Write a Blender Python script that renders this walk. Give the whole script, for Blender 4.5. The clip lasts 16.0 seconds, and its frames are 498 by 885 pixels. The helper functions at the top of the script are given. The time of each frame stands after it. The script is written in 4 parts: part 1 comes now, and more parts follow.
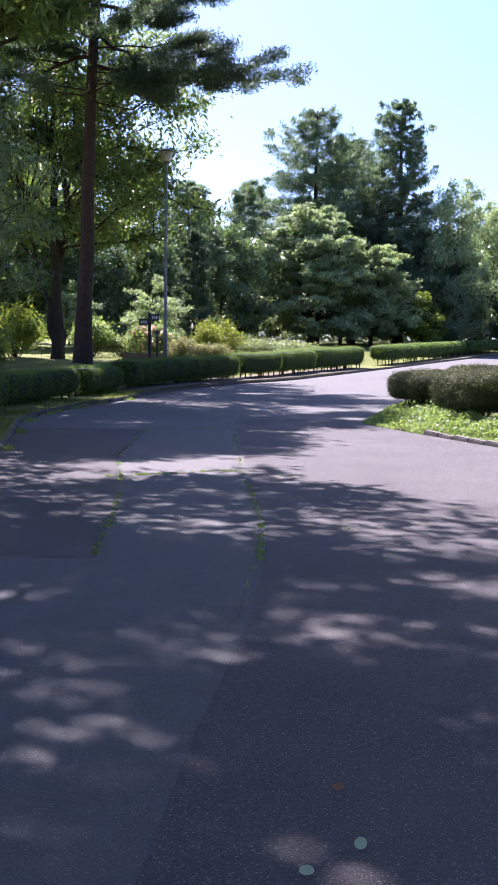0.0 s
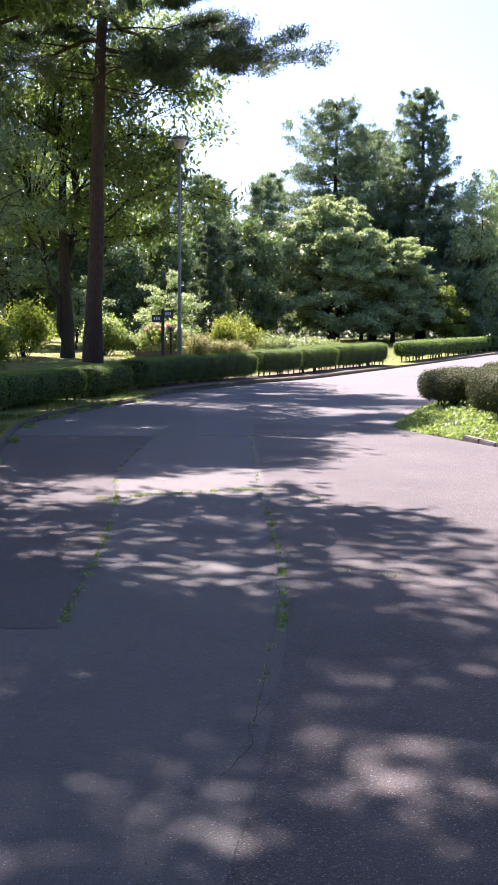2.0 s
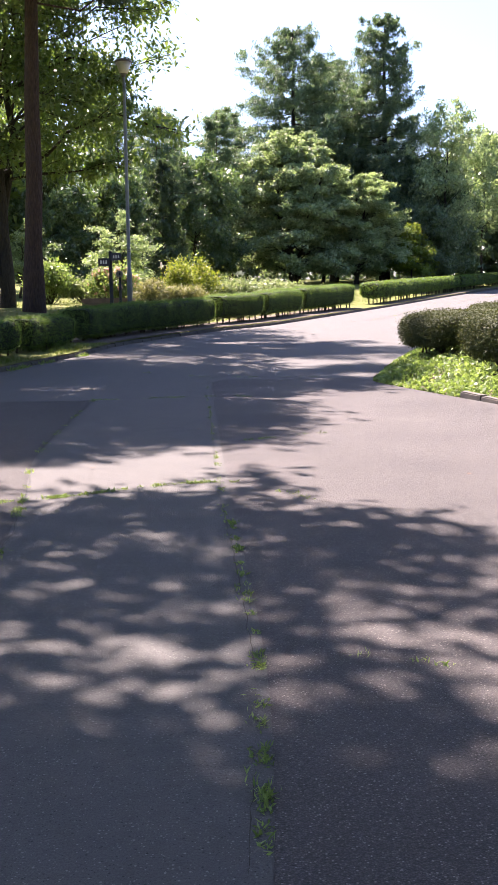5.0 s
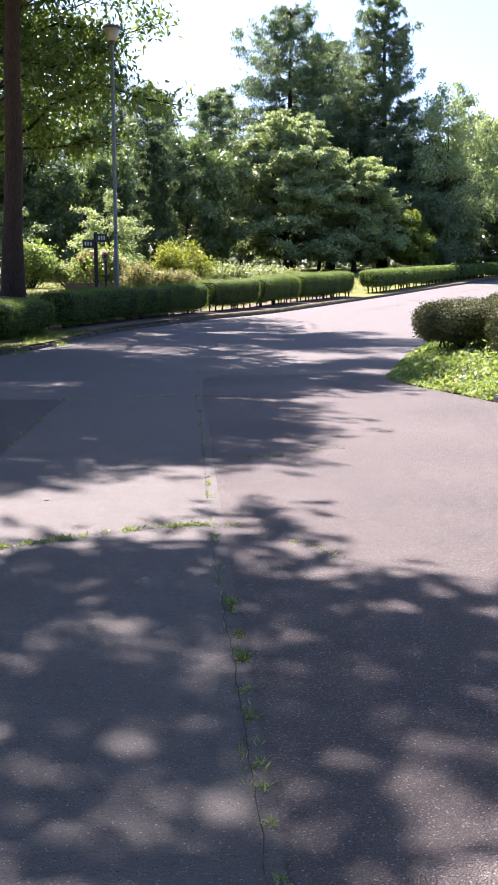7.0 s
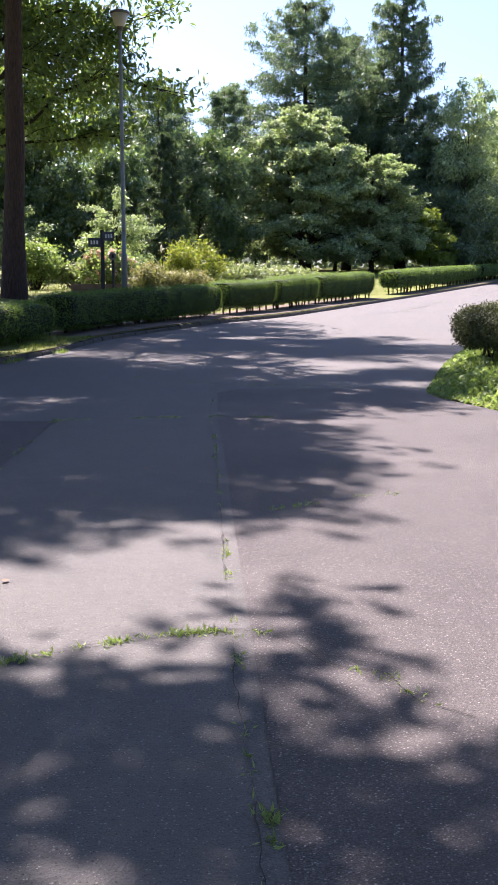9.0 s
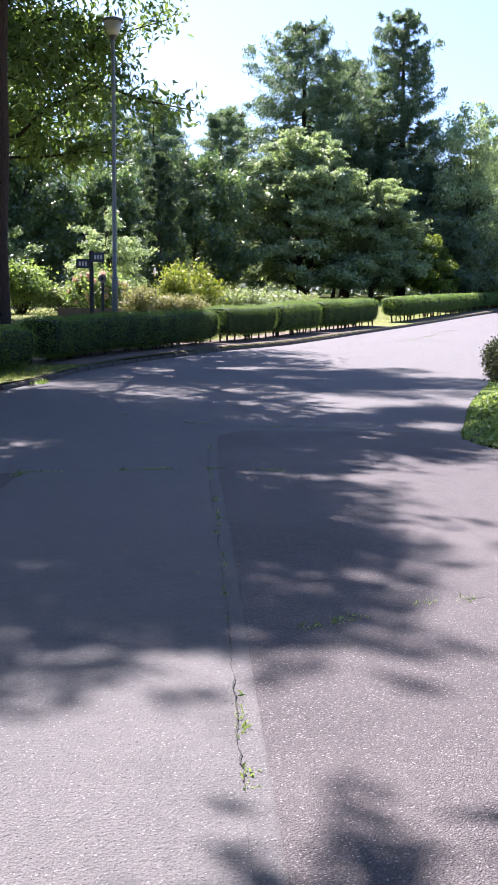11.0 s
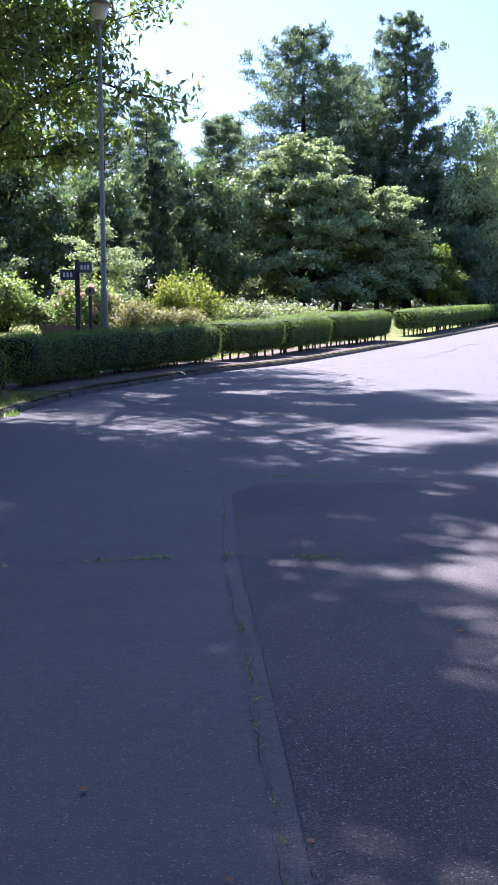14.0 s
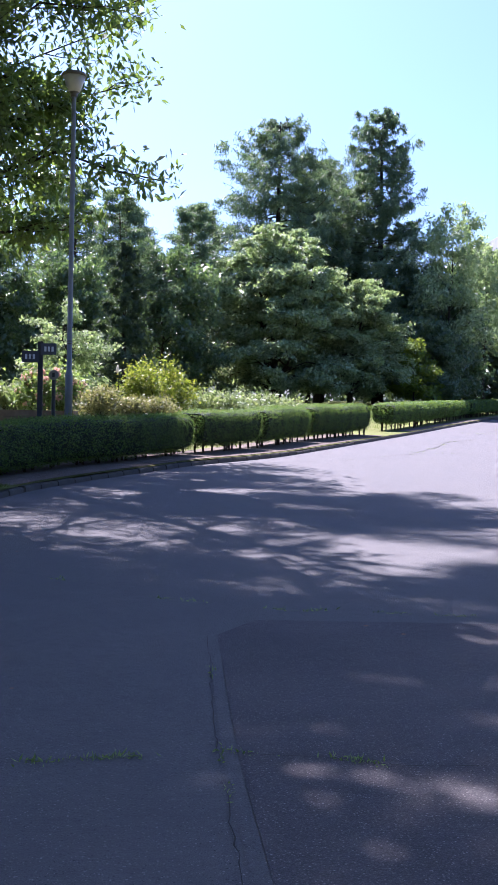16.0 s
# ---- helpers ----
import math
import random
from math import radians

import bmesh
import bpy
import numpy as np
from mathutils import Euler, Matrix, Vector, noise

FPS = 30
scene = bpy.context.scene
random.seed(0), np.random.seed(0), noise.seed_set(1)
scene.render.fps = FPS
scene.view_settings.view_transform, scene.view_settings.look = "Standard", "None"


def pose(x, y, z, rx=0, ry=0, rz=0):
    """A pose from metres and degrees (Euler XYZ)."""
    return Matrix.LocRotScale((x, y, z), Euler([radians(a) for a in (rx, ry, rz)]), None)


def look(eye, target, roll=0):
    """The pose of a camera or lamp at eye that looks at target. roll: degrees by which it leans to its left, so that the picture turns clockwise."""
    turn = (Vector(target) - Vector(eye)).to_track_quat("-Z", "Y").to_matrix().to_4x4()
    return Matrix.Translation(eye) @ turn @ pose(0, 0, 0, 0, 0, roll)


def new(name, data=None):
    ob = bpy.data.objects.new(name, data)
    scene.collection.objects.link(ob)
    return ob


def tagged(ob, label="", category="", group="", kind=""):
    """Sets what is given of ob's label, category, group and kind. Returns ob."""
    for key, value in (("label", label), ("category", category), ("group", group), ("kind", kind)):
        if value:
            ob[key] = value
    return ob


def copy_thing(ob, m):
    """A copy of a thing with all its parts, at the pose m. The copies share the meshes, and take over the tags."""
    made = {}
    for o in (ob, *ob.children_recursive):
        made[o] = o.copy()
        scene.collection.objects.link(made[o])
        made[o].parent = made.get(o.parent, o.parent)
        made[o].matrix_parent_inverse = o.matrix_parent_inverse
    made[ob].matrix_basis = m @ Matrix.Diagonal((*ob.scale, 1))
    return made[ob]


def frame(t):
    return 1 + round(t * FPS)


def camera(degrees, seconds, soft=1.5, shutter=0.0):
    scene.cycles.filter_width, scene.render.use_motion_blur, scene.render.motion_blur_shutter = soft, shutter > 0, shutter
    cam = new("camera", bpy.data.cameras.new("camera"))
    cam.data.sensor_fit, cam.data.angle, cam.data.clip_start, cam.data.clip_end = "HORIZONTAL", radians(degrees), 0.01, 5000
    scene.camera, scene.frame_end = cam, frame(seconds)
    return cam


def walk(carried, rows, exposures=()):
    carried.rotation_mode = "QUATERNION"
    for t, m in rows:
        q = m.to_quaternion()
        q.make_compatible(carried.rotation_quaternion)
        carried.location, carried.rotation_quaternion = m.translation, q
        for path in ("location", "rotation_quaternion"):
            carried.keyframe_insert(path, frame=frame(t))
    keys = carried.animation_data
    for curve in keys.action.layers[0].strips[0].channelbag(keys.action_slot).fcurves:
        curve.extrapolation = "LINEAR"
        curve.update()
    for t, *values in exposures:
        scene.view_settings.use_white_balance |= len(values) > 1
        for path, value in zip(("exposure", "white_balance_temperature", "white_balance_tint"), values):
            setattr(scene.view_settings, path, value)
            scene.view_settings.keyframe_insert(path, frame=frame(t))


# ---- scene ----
cam = camera(26.0, 16.0, soft=1.1)
PATH = [
    (0, (-0.129, -7.63, 1.624), (-0.137, -5.637, 1.455), 0.8),
    (0.5, (-0.108, -7.111, 1.639), (-0.148, -5.119, 1.461), 0.4),
    (1, (-0.13, -6.578, 1.649), (-0.172, -4.586, 1.47), 0.5),
    (1.5, (-0.087, -6.018, 1.655), (-0.13, -4.027, 1.48), 0.4),
    (2, (-0.126, -5.488, 1.641), (-0.17, -3.496, 1.466), 0.4),
    (2.5, (-0.094, -4.955, 1.638), (-0.174, -2.965, 1.448), 0.6),
    (3, (-0.14, -4.401, 1.62), (-0.237, -2.414, 1.413), 0.8),
    (3.5, (-0.13, -3.862, 1.602), (-0.229, -1.875, 1.397), 0.8),
    (4, (-0.178, -3.362, 1.616), (-0.274, -1.376, 1.406), 0.6),
    (4.5, (-0.204, -2.832, 1.598), (-0.218, -0.847, 1.348), 0.2),
    (5, (-0.133, -2.296, 1.622), (-0.107, -0.315, 1.346), -0.8),
    (5.2, (-0.153, -2.076, 1.595), (-0.107, -0.096, 1.318), -0.6),
    (7.3, (-0.204, 0.441, 1.545), (-0.161, 2.418, 1.246), 0.0),
    (7.5, (-0.221, 0.665, 1.519), (-0.182, 2.643, 1.22), -0.1),
    (8, (-0.26, 1.169, 1.521), (-0.223, 3.146, 1.221), 0.0),
    (8.5, (-0.24, 1.703, 1.549), (-0.223, 3.679, 1.244), -0.1),
    (9, (-0.255, 2.229, 1.556), (-0.234, 4.207, 1.26), -0.1),
    (9.5, (-0.226, 2.739, 1.567), (-0.197, 4.722, 1.306), -0.2),
    (9.7, (-0.254, 2.947, 1.54), (-0.226, 4.931, 1.289), 0.1),
    (11.8, (-0.409, 5.372, 1.515), (-0.374, 7.357, 1.267), 0.5),
    (12, (-0.428, 5.577, 1.507), (-0.395, 7.561, 1.253), 0.3),
    (12.5, (-0.481, 6.111, 1.512), (-0.45, 8.095, 1.258), 0.2),
    (13, (-0.467, 6.656, 1.51), (-0.441, 8.641, 1.261), -0.5),
    (13.5, (-0.545, 7.228, 1.485), (-0.507, 9.216, 1.262), -0.2),
    (14, (-0.553, 7.78, 1.498), (-0.514, 9.768, 1.278), -0.2),
    (14.5, (-0.623, 8.309, 1.541), (-0.472, 10.303, 1.527), 0.8),
    (15, (-0.628, 8.842, 1.513), (-0.464, 10.835, 1.505), 1.0),
    (15.5, (-0.673, 9.339, 1.517), (-0.538, 11.334, 1.479), 1.4),
    (16, (-0.719, 9.87, 1.516), (-0.616, 11.867, 1.462), 1.3),
]
EXPOSURES = [
    (0.0, 2.21, 5060, 30), (1.0, 2.44, 5290, 28), (2.5, 2.52, 5530, 28), (3.5, 2.57, 5760, 25), (5.0, 2.47, 5710, 25), (7.5, 2.43, 5510, 25), (8.5, 2.38, 5510, 25), (9.5, 2.13, 5310, 24), (12.0, 2.55, 5150, 24), (13.5, 2.63, 5020, 25), (14.1, 2.35, 4870, 30), (14.5, 2.10, 4920, 31), (15.0, 1.85, 4720, 30), (15.5, 2.00, 4770, 30), (16.0, 2.15, 4870, 30),
]
walk(cam, [(t, look(eye, target, roll)) for t, eye, target, roll in PATH], EXPOSURES)

# ---------------------------------------------------------------- light
world = bpy.data.worlds.new("world")
scene.world = world
world.use_nodes = True
SUN_AZ, SUN_EL = radians(-26), radians(53)      # azimuth from +y, negative towards -x
wn = world.node_tree.nodes
sky = wn.new("ShaderNodeTexSky")
sky.sky_type, sky.sun_disc = "NISHITA", False
sky.sun_elevation, sky.sun_rotation = SUN_EL, SUN_AZ
sky.air_density, sky.dust_density, sky.ozone_density = 1.0, 1.8, 3.2
wn["Background"].inputs["Strength"].default_value = 0.05
world.node_tree.links.new(sky.outputs[0], wn["Background"].inputs["Color"])
sun = new("sun", bpy.data.lights.new("sun", "SUN"))
sun.data.energy, sun.data.angle, sun.data.color = 5.0, radians(0.45), (1.0, 0.82, 0.62)
sd = Vector((math.sin(SUN_AZ) * math.cos(SUN_EL), math.cos(SUN_AZ) * math.cos(SUN_EL), math.sin(SUN_EL)))
sun.matrix_world = look(sd * 200, (0, 0, 0))


# ---------------------------------------------------------------- materials
class Nodes:
    """A small wrapper that makes node materials short to write."""

    def __init__(self, name):
        self.m = bpy.data.materials.new(name)
        self.m.use_nodes = True
        self.t = self.m.node_tree
        self.t.nodes.clear()
        self.out = self.t.nodes.new("ShaderNodeOutputMaterial")
        self.obj = self.node("ShaderNodeTexCoord").outputs["Object"]

    def node(self, kind, **inputs):
        n = self.t.nodes.new(kind)
        for key, value in inputs.items():
            self.feed(n.inputs[key.replace("_", " ")], value)
        return n

    def feed(self, socket, value):
        if isinstance(value, bpy.types.NodeSocket):
            self.t.links.new(value, socket)
        else:
            socket.default_value = value

    def noise(self, scale, detail=4, rough=0.55, vec=None):
        return self.node("ShaderNodeTexNoise", Scale=scale, Detail=detail, Roughness=rough, Vector=vec or self.obj).outputs["Fac"]

    def voronoi(self, scale, vec=None, out="Distance"):
        return self.node("ShaderNodeTexVoronoi", Scale=scale, Vector=vec or self.obj).outputs[out]

    def ramp(self, fac, stops):
        n = self.node("ShaderNodeValToRGB", Fac=fac)
        e = n.color_ramp.elements
        while len(e) < len(stops):
            e.new(0.5)
        for el, (p, c) in zip(e, stops):
            el.position = p
            el.color = (*c, 1) if isinstance(c, tuple) else (c, c, c, 1)
        return n.outputs["Color"]

    def mix(self, fac, a, b, mode="MIX"):
        n = self.t.nodes.new("ShaderNodeMix")
        n.data_type, n.blend_type = "RGBA", mode
        self.feed(n.inputs[0], fac)
        self.feed(n.inputs[6], (*a, 1) if isinstance(a, tuple) else a)
        self.feed(n.inputs[7], (*b, 1) if isinstance(b, tuple) else b)
        return n.outputs[2]

    def math(self, op, a, b=0.0):
        n = self.t.nodes.new("ShaderNodeMath")
        n.operation = op
        self.feed(n.inputs[0], a)
        self.feed(n.inputs[1], b)
        return n.outputs[0]

    def bump(self, height, distance=0.01, strength=0.6):
        return self.node("ShaderNodeBump", Height=height, Distance=distance, Strength=strength).outputs["Normal"]

    def finish(self, color, rough=0.7, normal=None, metal=0.0, spec=0.5, translucent=0.0, tcolor=None):
        p = self.node("ShaderNodeBsdfPrincipled", Roughness=rough, Metallic=metal)
        self.feed(p.inputs["Base Color"], (*color, 1) if isinstance(color, tuple) else color)
        p.inputs["Specular IOR Level"].default_value = spec
        if normal:
            self.feed(p.inputs["Normal"], normal)
        shader = p.outputs[0]
        if translucent:
            tr = self.node("ShaderNodeBsdfTranslucent")
            self.feed(tr.inputs["Color"], tcolor or color)
            mx = self.node("ShaderNodeMixShader", Fac=translucent)
            self.t.links.new(shader, mx.inputs[1])
            self.t.links.new(tr.outputs[0], mx.inputs[2])
            shader = mx.outputs[0]
        self.t.links.new(shader, self.out.inputs[0])
        return self.m


def leaf_material(name, dark, light, trans=0.4, rough=0.45, spec=0.5, tint=(1.6, 1.5, 0.55), patch=0.6):
    n = Nodes(name)
    geo = n.node("ShaderNodeNewGeometry")
    rnd = geo.outputs["Random Per Island"]
    big = n.noise(patch, 3)
    f = n.math("ADD", n.math("MULTIPLY", rnd, 0.65), n.math("MULTIPLY", big, 0.45))
    col = n.ramp(f, [(0.1, dark), (0.55, tuple((a + b) / 2 for a, b in zip(dark, light))), (0.95, light)])
    tc = n.mix(1.0, col, tint, "MULTIPLY")
    return n.finish(col, rough, spec=spec, translucent=trans, tcolor=tc)


def bark_material(name, a, b, scale=3.0):
    n = Nodes(name)
    mp = n.node("ShaderNodeMapping", Vector=n.obj, Scale=(4, 4, 0.8))
    f = n.noise(scale * 2, 6, 0.65, mp.outputs[0])
    v = n.voronoi(scale * 2.2, mp.outputs[0])
    col = n.mix(n.noise(0.5, 3), n.ramp(f, [(0.25, a), (0.7, b)]), n.ramp(f, [(0.2, a), (0.9, tuple(x * 0.75 for x in b))]))
    return n.finish(col, 0.9, n.bump(n.math("ADD", f, v), 0.05, 0.9), spec=0.2)


def asphalt_smooth(name, k=1.0):
    n = Nodes(name)

    def c(r, g, b):
        return (r * k, g * k, b * k)

    fine = n.noise(170, 3, 0.7)
    grain = n.voronoi(85)
    big = n.noise(0.55, 5, 0.6)
    streak = n.noise(3.0, 5, 0.65)
    blot = n.noise(14, 5, 0.7)
    base = n.ramp(big, [(0.3, c(0.128, 0.118, 0.115)), (0.7, c(0.176, 0.158, 0.150))])
    base = n.mix(n.ramp(streak, [(0.35, 0.0), (0.75, 0.55)]), base, c(0.194, 0.174, 0.165))
    base = n.mix(n.ramp(blot, [(0.48, 0.0), (0.72, 0.5)]), base, c(0.100, 0.092, 0.090))
    base = n.mix(n.ramp(fine, [(0.42, 0.0), (0.7, 0.8)]), base, c(0.080, 0.075, 0.075))
    for scale, size in ((48, 0.24), (95, 0.3)):
        spots = n.voronoi(scale)
        pick = n.node("ShaderNodeSeparateColor", Color=n.voronoi(scale, out="Color")).outputs[1]
        near = n.ramp(spots, [(size * 0.6, 1.0), (size, 0.0)])
        base = n.mix(n.math("MULTIPLY", near, n.ramp(pick, [(0.72, 0.0), (0.80, 0.8)])), base, c(0.33, 0.30, 0.28))
        base = n.mix(n.math("MULTIPLY", near, n.ramp(pick, [(0.18, 0.8), (0.24, 0.0)])), base, c(0.05, 0.047, 0.048))
    base = n.mix(1.0, base, (0.945, 1.0, 0.995), "MULTIPLY")
    return n.finish(base, n.ramp(big, [(0.2, 0.75), (0.8, 0.9)]), n.bump(n.math("ADD", fine, grain), 0.007, 0.9), spec=0.22)


def asphalt_rough(name, k=1.0):
    n = Nodes(name)
    stone = n.voronoi(140)
    tone = n.voronoi(140, out="Color")
    big = n.noise(0.5, 5, 0.6)
    mid = n.noise(7, 4, 0.6)
    g = n.node("ShaderNodeSeparateColor", Color=tone).outputs[0]
    base = n.ramp(g, [(0.0, (0.070 * k, 0.064 * k, 0.064 * k)), (0.55, (0.150 * k, 0.134 * k, 0.129 * k)), (0.92, (0.19 * k, 0.17 * k, 0.16 * k)), (0.985, (0.30, 0.27, 0.25))])
    base = n.mix(n.ramp(stone, [(0.35, 0.0), (0.62, 0.85)]), base, (0.045, 0.042, 0.044))
    base = n.mix(n.ramp(big, [(0.35, 0.0), (0.7, 0.35)]), base, (0.25 * k, 0.222 * k, 0.21 * k))
    base = n.mix(n.ramp(mid, [(0.5, 0.0), (0.75, 0.35)]), base, (0.10 * k, 0.092 * k, 0.092 * k))
    spots = n.voronoi(52)
    pick = n.node("ShaderNodeSeparateColor", Color=n.voronoi(52, out="Color")).outputs[1]
    near = n.ramp(spots, [(0.13, 1.0), (0.26, 0.0)])
    base = n.mix(n.math("MULTIPLY", near, n.ramp(pick, [(0.84, 0.0), (0.90, 0.8)])), base, (0.30, 0.275, 0.26))
    h = n.math("SUBTRACT", 0.7, stone)
    base = n.mix(1.0, base, (0.985, 0.985, 0.97), "MULTIPLY")
    return n.finish(base, 0.8, n.bump(n.math("ADD", h, n.math("MULTIPLY", g, 0.35)), 0.009, 0.85), spec=0.3)


def plain(name, a, b, scale=6.0, rough=0.7, metal=0.0, bump=0.004):
    n = Nodes(name)
    f = n.noise(scale, 5, 0.6)
    f2 = n.noise(scale * 14, 3)
    col = n.mix(n.math("MULTIPLY", f2, 0.3), n.ramp(f, [(0.3, a), (0.7, b)]), a)
    return n.finish(col, rough, n.bump(n.math("ADD", f, f2), bump, 0.5), metal)


def ground_material():
    n = Nodes("lawn_soil")
    big = n.noise(0.16, 5, 0.6)
    mid = n.noise(2.2, 5, 0.65)
    fine = n.noise(45, 4, 0.7)
    grass = n.ramp(mid, [(0.25, (0.110, 0.140, 0.032)), (0.5, (0.185, 0.195, 0.055)), (0.8, (0.275, 0.255, 0.090))])
    grass = n.mix(n.math("MULTIPLY", fine, 0.6), grass, (0.05, 0.075, 0.014))
    col = n.mix(n.ramp(big, [(0.52, 0.0), (0.72, 0.6)]), grass, (0.15, 0.115, 0.07))
    return n.finish(col, 0.95, n.bump(n.math("ADD", fine, mid), 0.04, 0.8), spec=0.15)


M_SMOOTH = asphalt_smooth("asphalt_smooth", 0.82)
M_ROUGH = asphalt_rough("asphalt_rough", 0.66)
M_ROUGH_DARK = asphalt_rough("asphalt_rough_dark", 0.52)
M_STRIP = asphalt_smooth("asphalt_strip", 0.82)
M_CRACK = plain("crack_dirt", (0.022, 0.020, 0.016), (0.05, 0.044, 0.034), 20.0, 0.95)
M_KERB = plain("kerb_concrete", (0.07, 0.062, 0.053), (0.14, 0.124, 0.105), 4.0, 0.9, bump=0.012)
M_GROUND = ground_material()
M_SOIL = plain("bare_soil", (0.07, 0.052, 0.036), (0.14, 0.105, 0.075), 5.0, 0.95, bump=0.03)
M_BARK_PINE = bark_material("bark_red_pine", (0.032, 0.023, 0.021), (0.125, 0.080, 0.066))
M_BARK = bark_material("bark_grey", (0.022, 0.019, 0.016), (0.075, 0.063, 0.05))
M_STEM = bark_material("stem_bark", (0.03, 0.022, 0.016), (0.09, 0.065, 0.045), 8)
M_HEDGE = leaf_material("hedge_leaf", (0.048, 0.108, 0.036), (0.19, 0.27, 0.068), 0.36, 0.6, 0.25, (1.5, 1.5, 0.55), 1.2)
# shade inside hedges and bushes, painted as a near-black colour
M_SHADE_CORE = plain("shade_core", (0.008, 0.014, 0.004), (0.022, 0.034, 0.010), 14.0, 0.95, bump=0.03)
M_BUSH = leaf_material("bush_leaf", (0.030, 0.045, 0.020), (0.105, 0.122, 0.052), 0.2, 0.65, 0.18, (1.4, 1.3, 0.6), 2.0)
M_BROAD = leaf_material("broad_leaf", (0.058, 0.105, 0.038), (0.165, 0.22, 0.08), 0.42, 0.42, 0.5, (1.7, 1.7, 0.55))
M_PALE = leaf_material("pale_leaf", (0.12, 0.18, 0.085), (0.41, 0.47, 0.27), 0.4, 0.5, 0.4, (1.3, 1.4, 0.75))
M_GLOSSY = leaf_material("glossy_leaf", (0.042, 0.085, 0.045), (0.165, 0.225, 0.115), 0.32, 0.32, 0.65, (1.6, 1.65, 0.7))
M_FRESH = leaf_material("fresh_leaf", (0.075, 0.125, 0.022), (0.17, 0.22, 0.045), 0.5, 0.5, 0.35, (1.8, 1.7, 0.5))
M_NEEDLE = leaf_material("pine_needle", (0.032, 0.064, 0.044), (0.09, 0.132, 0.082), 0.26, 0.5, 0.35, (1.5, 1.55, 0.8))
M_SOFT_NEEDLE = leaf_material("soft_pine_needle", (0.085, 0.135, 0.085), (0.23, 0.285, 0.17), 0.42, 0.5, 0.35, (1.45, 1.5, 0.8), 0.6)
M_LARCH = leaf_material("larch_needle", (0.055, 0.10, 0.062), (0.185, 0.245, 0.135), 0.36, 0.5, 0.35, (1.45, 1.5, 0.85), 0.35)
M_WOODLAND = leaf_material("far_woodland_leaf", (0.045, 0.078, 0.05), (0.13, 0.17, 0.10), 0.34, 0.5, 0.3, (1.5, 1.5, 0.8), 0.12)
M_CEDAR = leaf_material("dark_conifer", (0.035, 0.065, 0.05), (0.085, 0.125, 0.082), 0.3, 0.55, 0.3)
M_YELLOW = leaf_material("yellow_green_leaf", (0.105, 0.15, 0.02), (0.25, 0.285, 0.045), 0.45, 0.5, 0.35, (1.4, 1.4, 0.5), 2.0)
M_WHITEGREEN = leaf_material("variegated_leaf", (0.10, 0.15, 0.055), (0.38, 0.43, 0.22), 0.35, 0.42, 0.5, (1.2, 1.25, 0.7), 2.0)
M_REDDISH = leaf_material("reddish_leaf", (0.10, 0.13, 0.05), (0.30, 0.29, 0.14), 0.38, 0.5, 0.35, (1.3, 1.25, 0.7), 2.0)
M_PINK = leaf_material("pink_petal", (0.60, 0.35, 0.31), (0.80, 0.58, 0.50), 0.35, 0.6, 0.3, (1.1, 1.0, 0.95))
M_WHITE_PETAL = leaf_material("white_petal", (0.62, 0.58, 0.50), (0.80, 0.78, 0.72), 0.3, 0.6, 0.3, (1, 1, 1))
M_WEED = leaf_material("weed_leaf", (0.095, 0.155, 0.045), (0.31, 0.39, 0.16), 0.42, 0.5, 0.35, (1.35, 1.4, 0.6), 3.0)
M_GRASS = leaf_material("grass_blade", (0.075, 0.12, 0.028), (0.19, 0.235, 0.075), 0.4, 0.55, 0.3, (1.4, 1.4, 0.6), 0.8)
M_POLE = plain("pole_paint", (0.15, 0.165, 0.20), (0.21, 0.225, 0.26), 3.0, 0.45, 0.1)
M_LAMP_CAP = plain("lamp_cap", (0.10, 0.085, 0.07), (0.16, 0.14, 0.12), 6.0, 0.5)
M_DIFFUSER = plain("lamp_diffuser", (0.50, 0.45, 0.38), (0.60, 0.55, 0.48), 6.0, 0.4)
M_SIGN = plain("sign_dark", (0.018, 0.018, 0.026), (0.035, 0.034, 0.045), 6.0, 0.5)
M_SIGN_PLATE = plain("sign_plate", (0.035, 0.036, 0.060), (0.05, 0.05, 0.08), 6.0, 0.45)
M_WHITE = plain("sign_white", (0.55, 0.56, 0.62), (0.62, 0.63, 0.68), 20.0, 0.5)
M_WOOD = plain("planter_wood", (0.16, 0.10, 0.06), (0.28, 0.19, 0.12), 3.0, 0.85, bump=0.01)
M_STONE = plain("grey_stone", (0.15, 0.14, 0.125), (0.30, 0.285, 0.26), 3.0, 0.9, bump=0.02)
M_WALL = plain("building_wall", (0.55, 0.54, 0.52), (0.66, 0.65, 0.63), 0.6, 0.85)
M_ROOF_EDGE = plain("roof_edge", (0.30, 0.30, 0.31), (0.38, 0.38, 0.39), 1.0, 0.6)
M_GLASS = Nodes("window_glass").finish((0.02, 0.025, 0.03), 0.06, spec=0.8)
M_RAIL = plain("rail_steel", (0.50, 0.52, 0.54), (0.60, 0.62, 0.64), 4.0, 0.4, 0.3)
M_DEADLEAF = leaf_material("dead_leaf", (0.16, 0.075, 0.035), (0.24, 0.12, 0.06), 0.2, 0.7)
M_PALELEAF = leaf_material("fallen_pale_leaf", (0.32, 0.40, 0.26), (0.42, 0.50, 0.34), 0.2, 0.6)


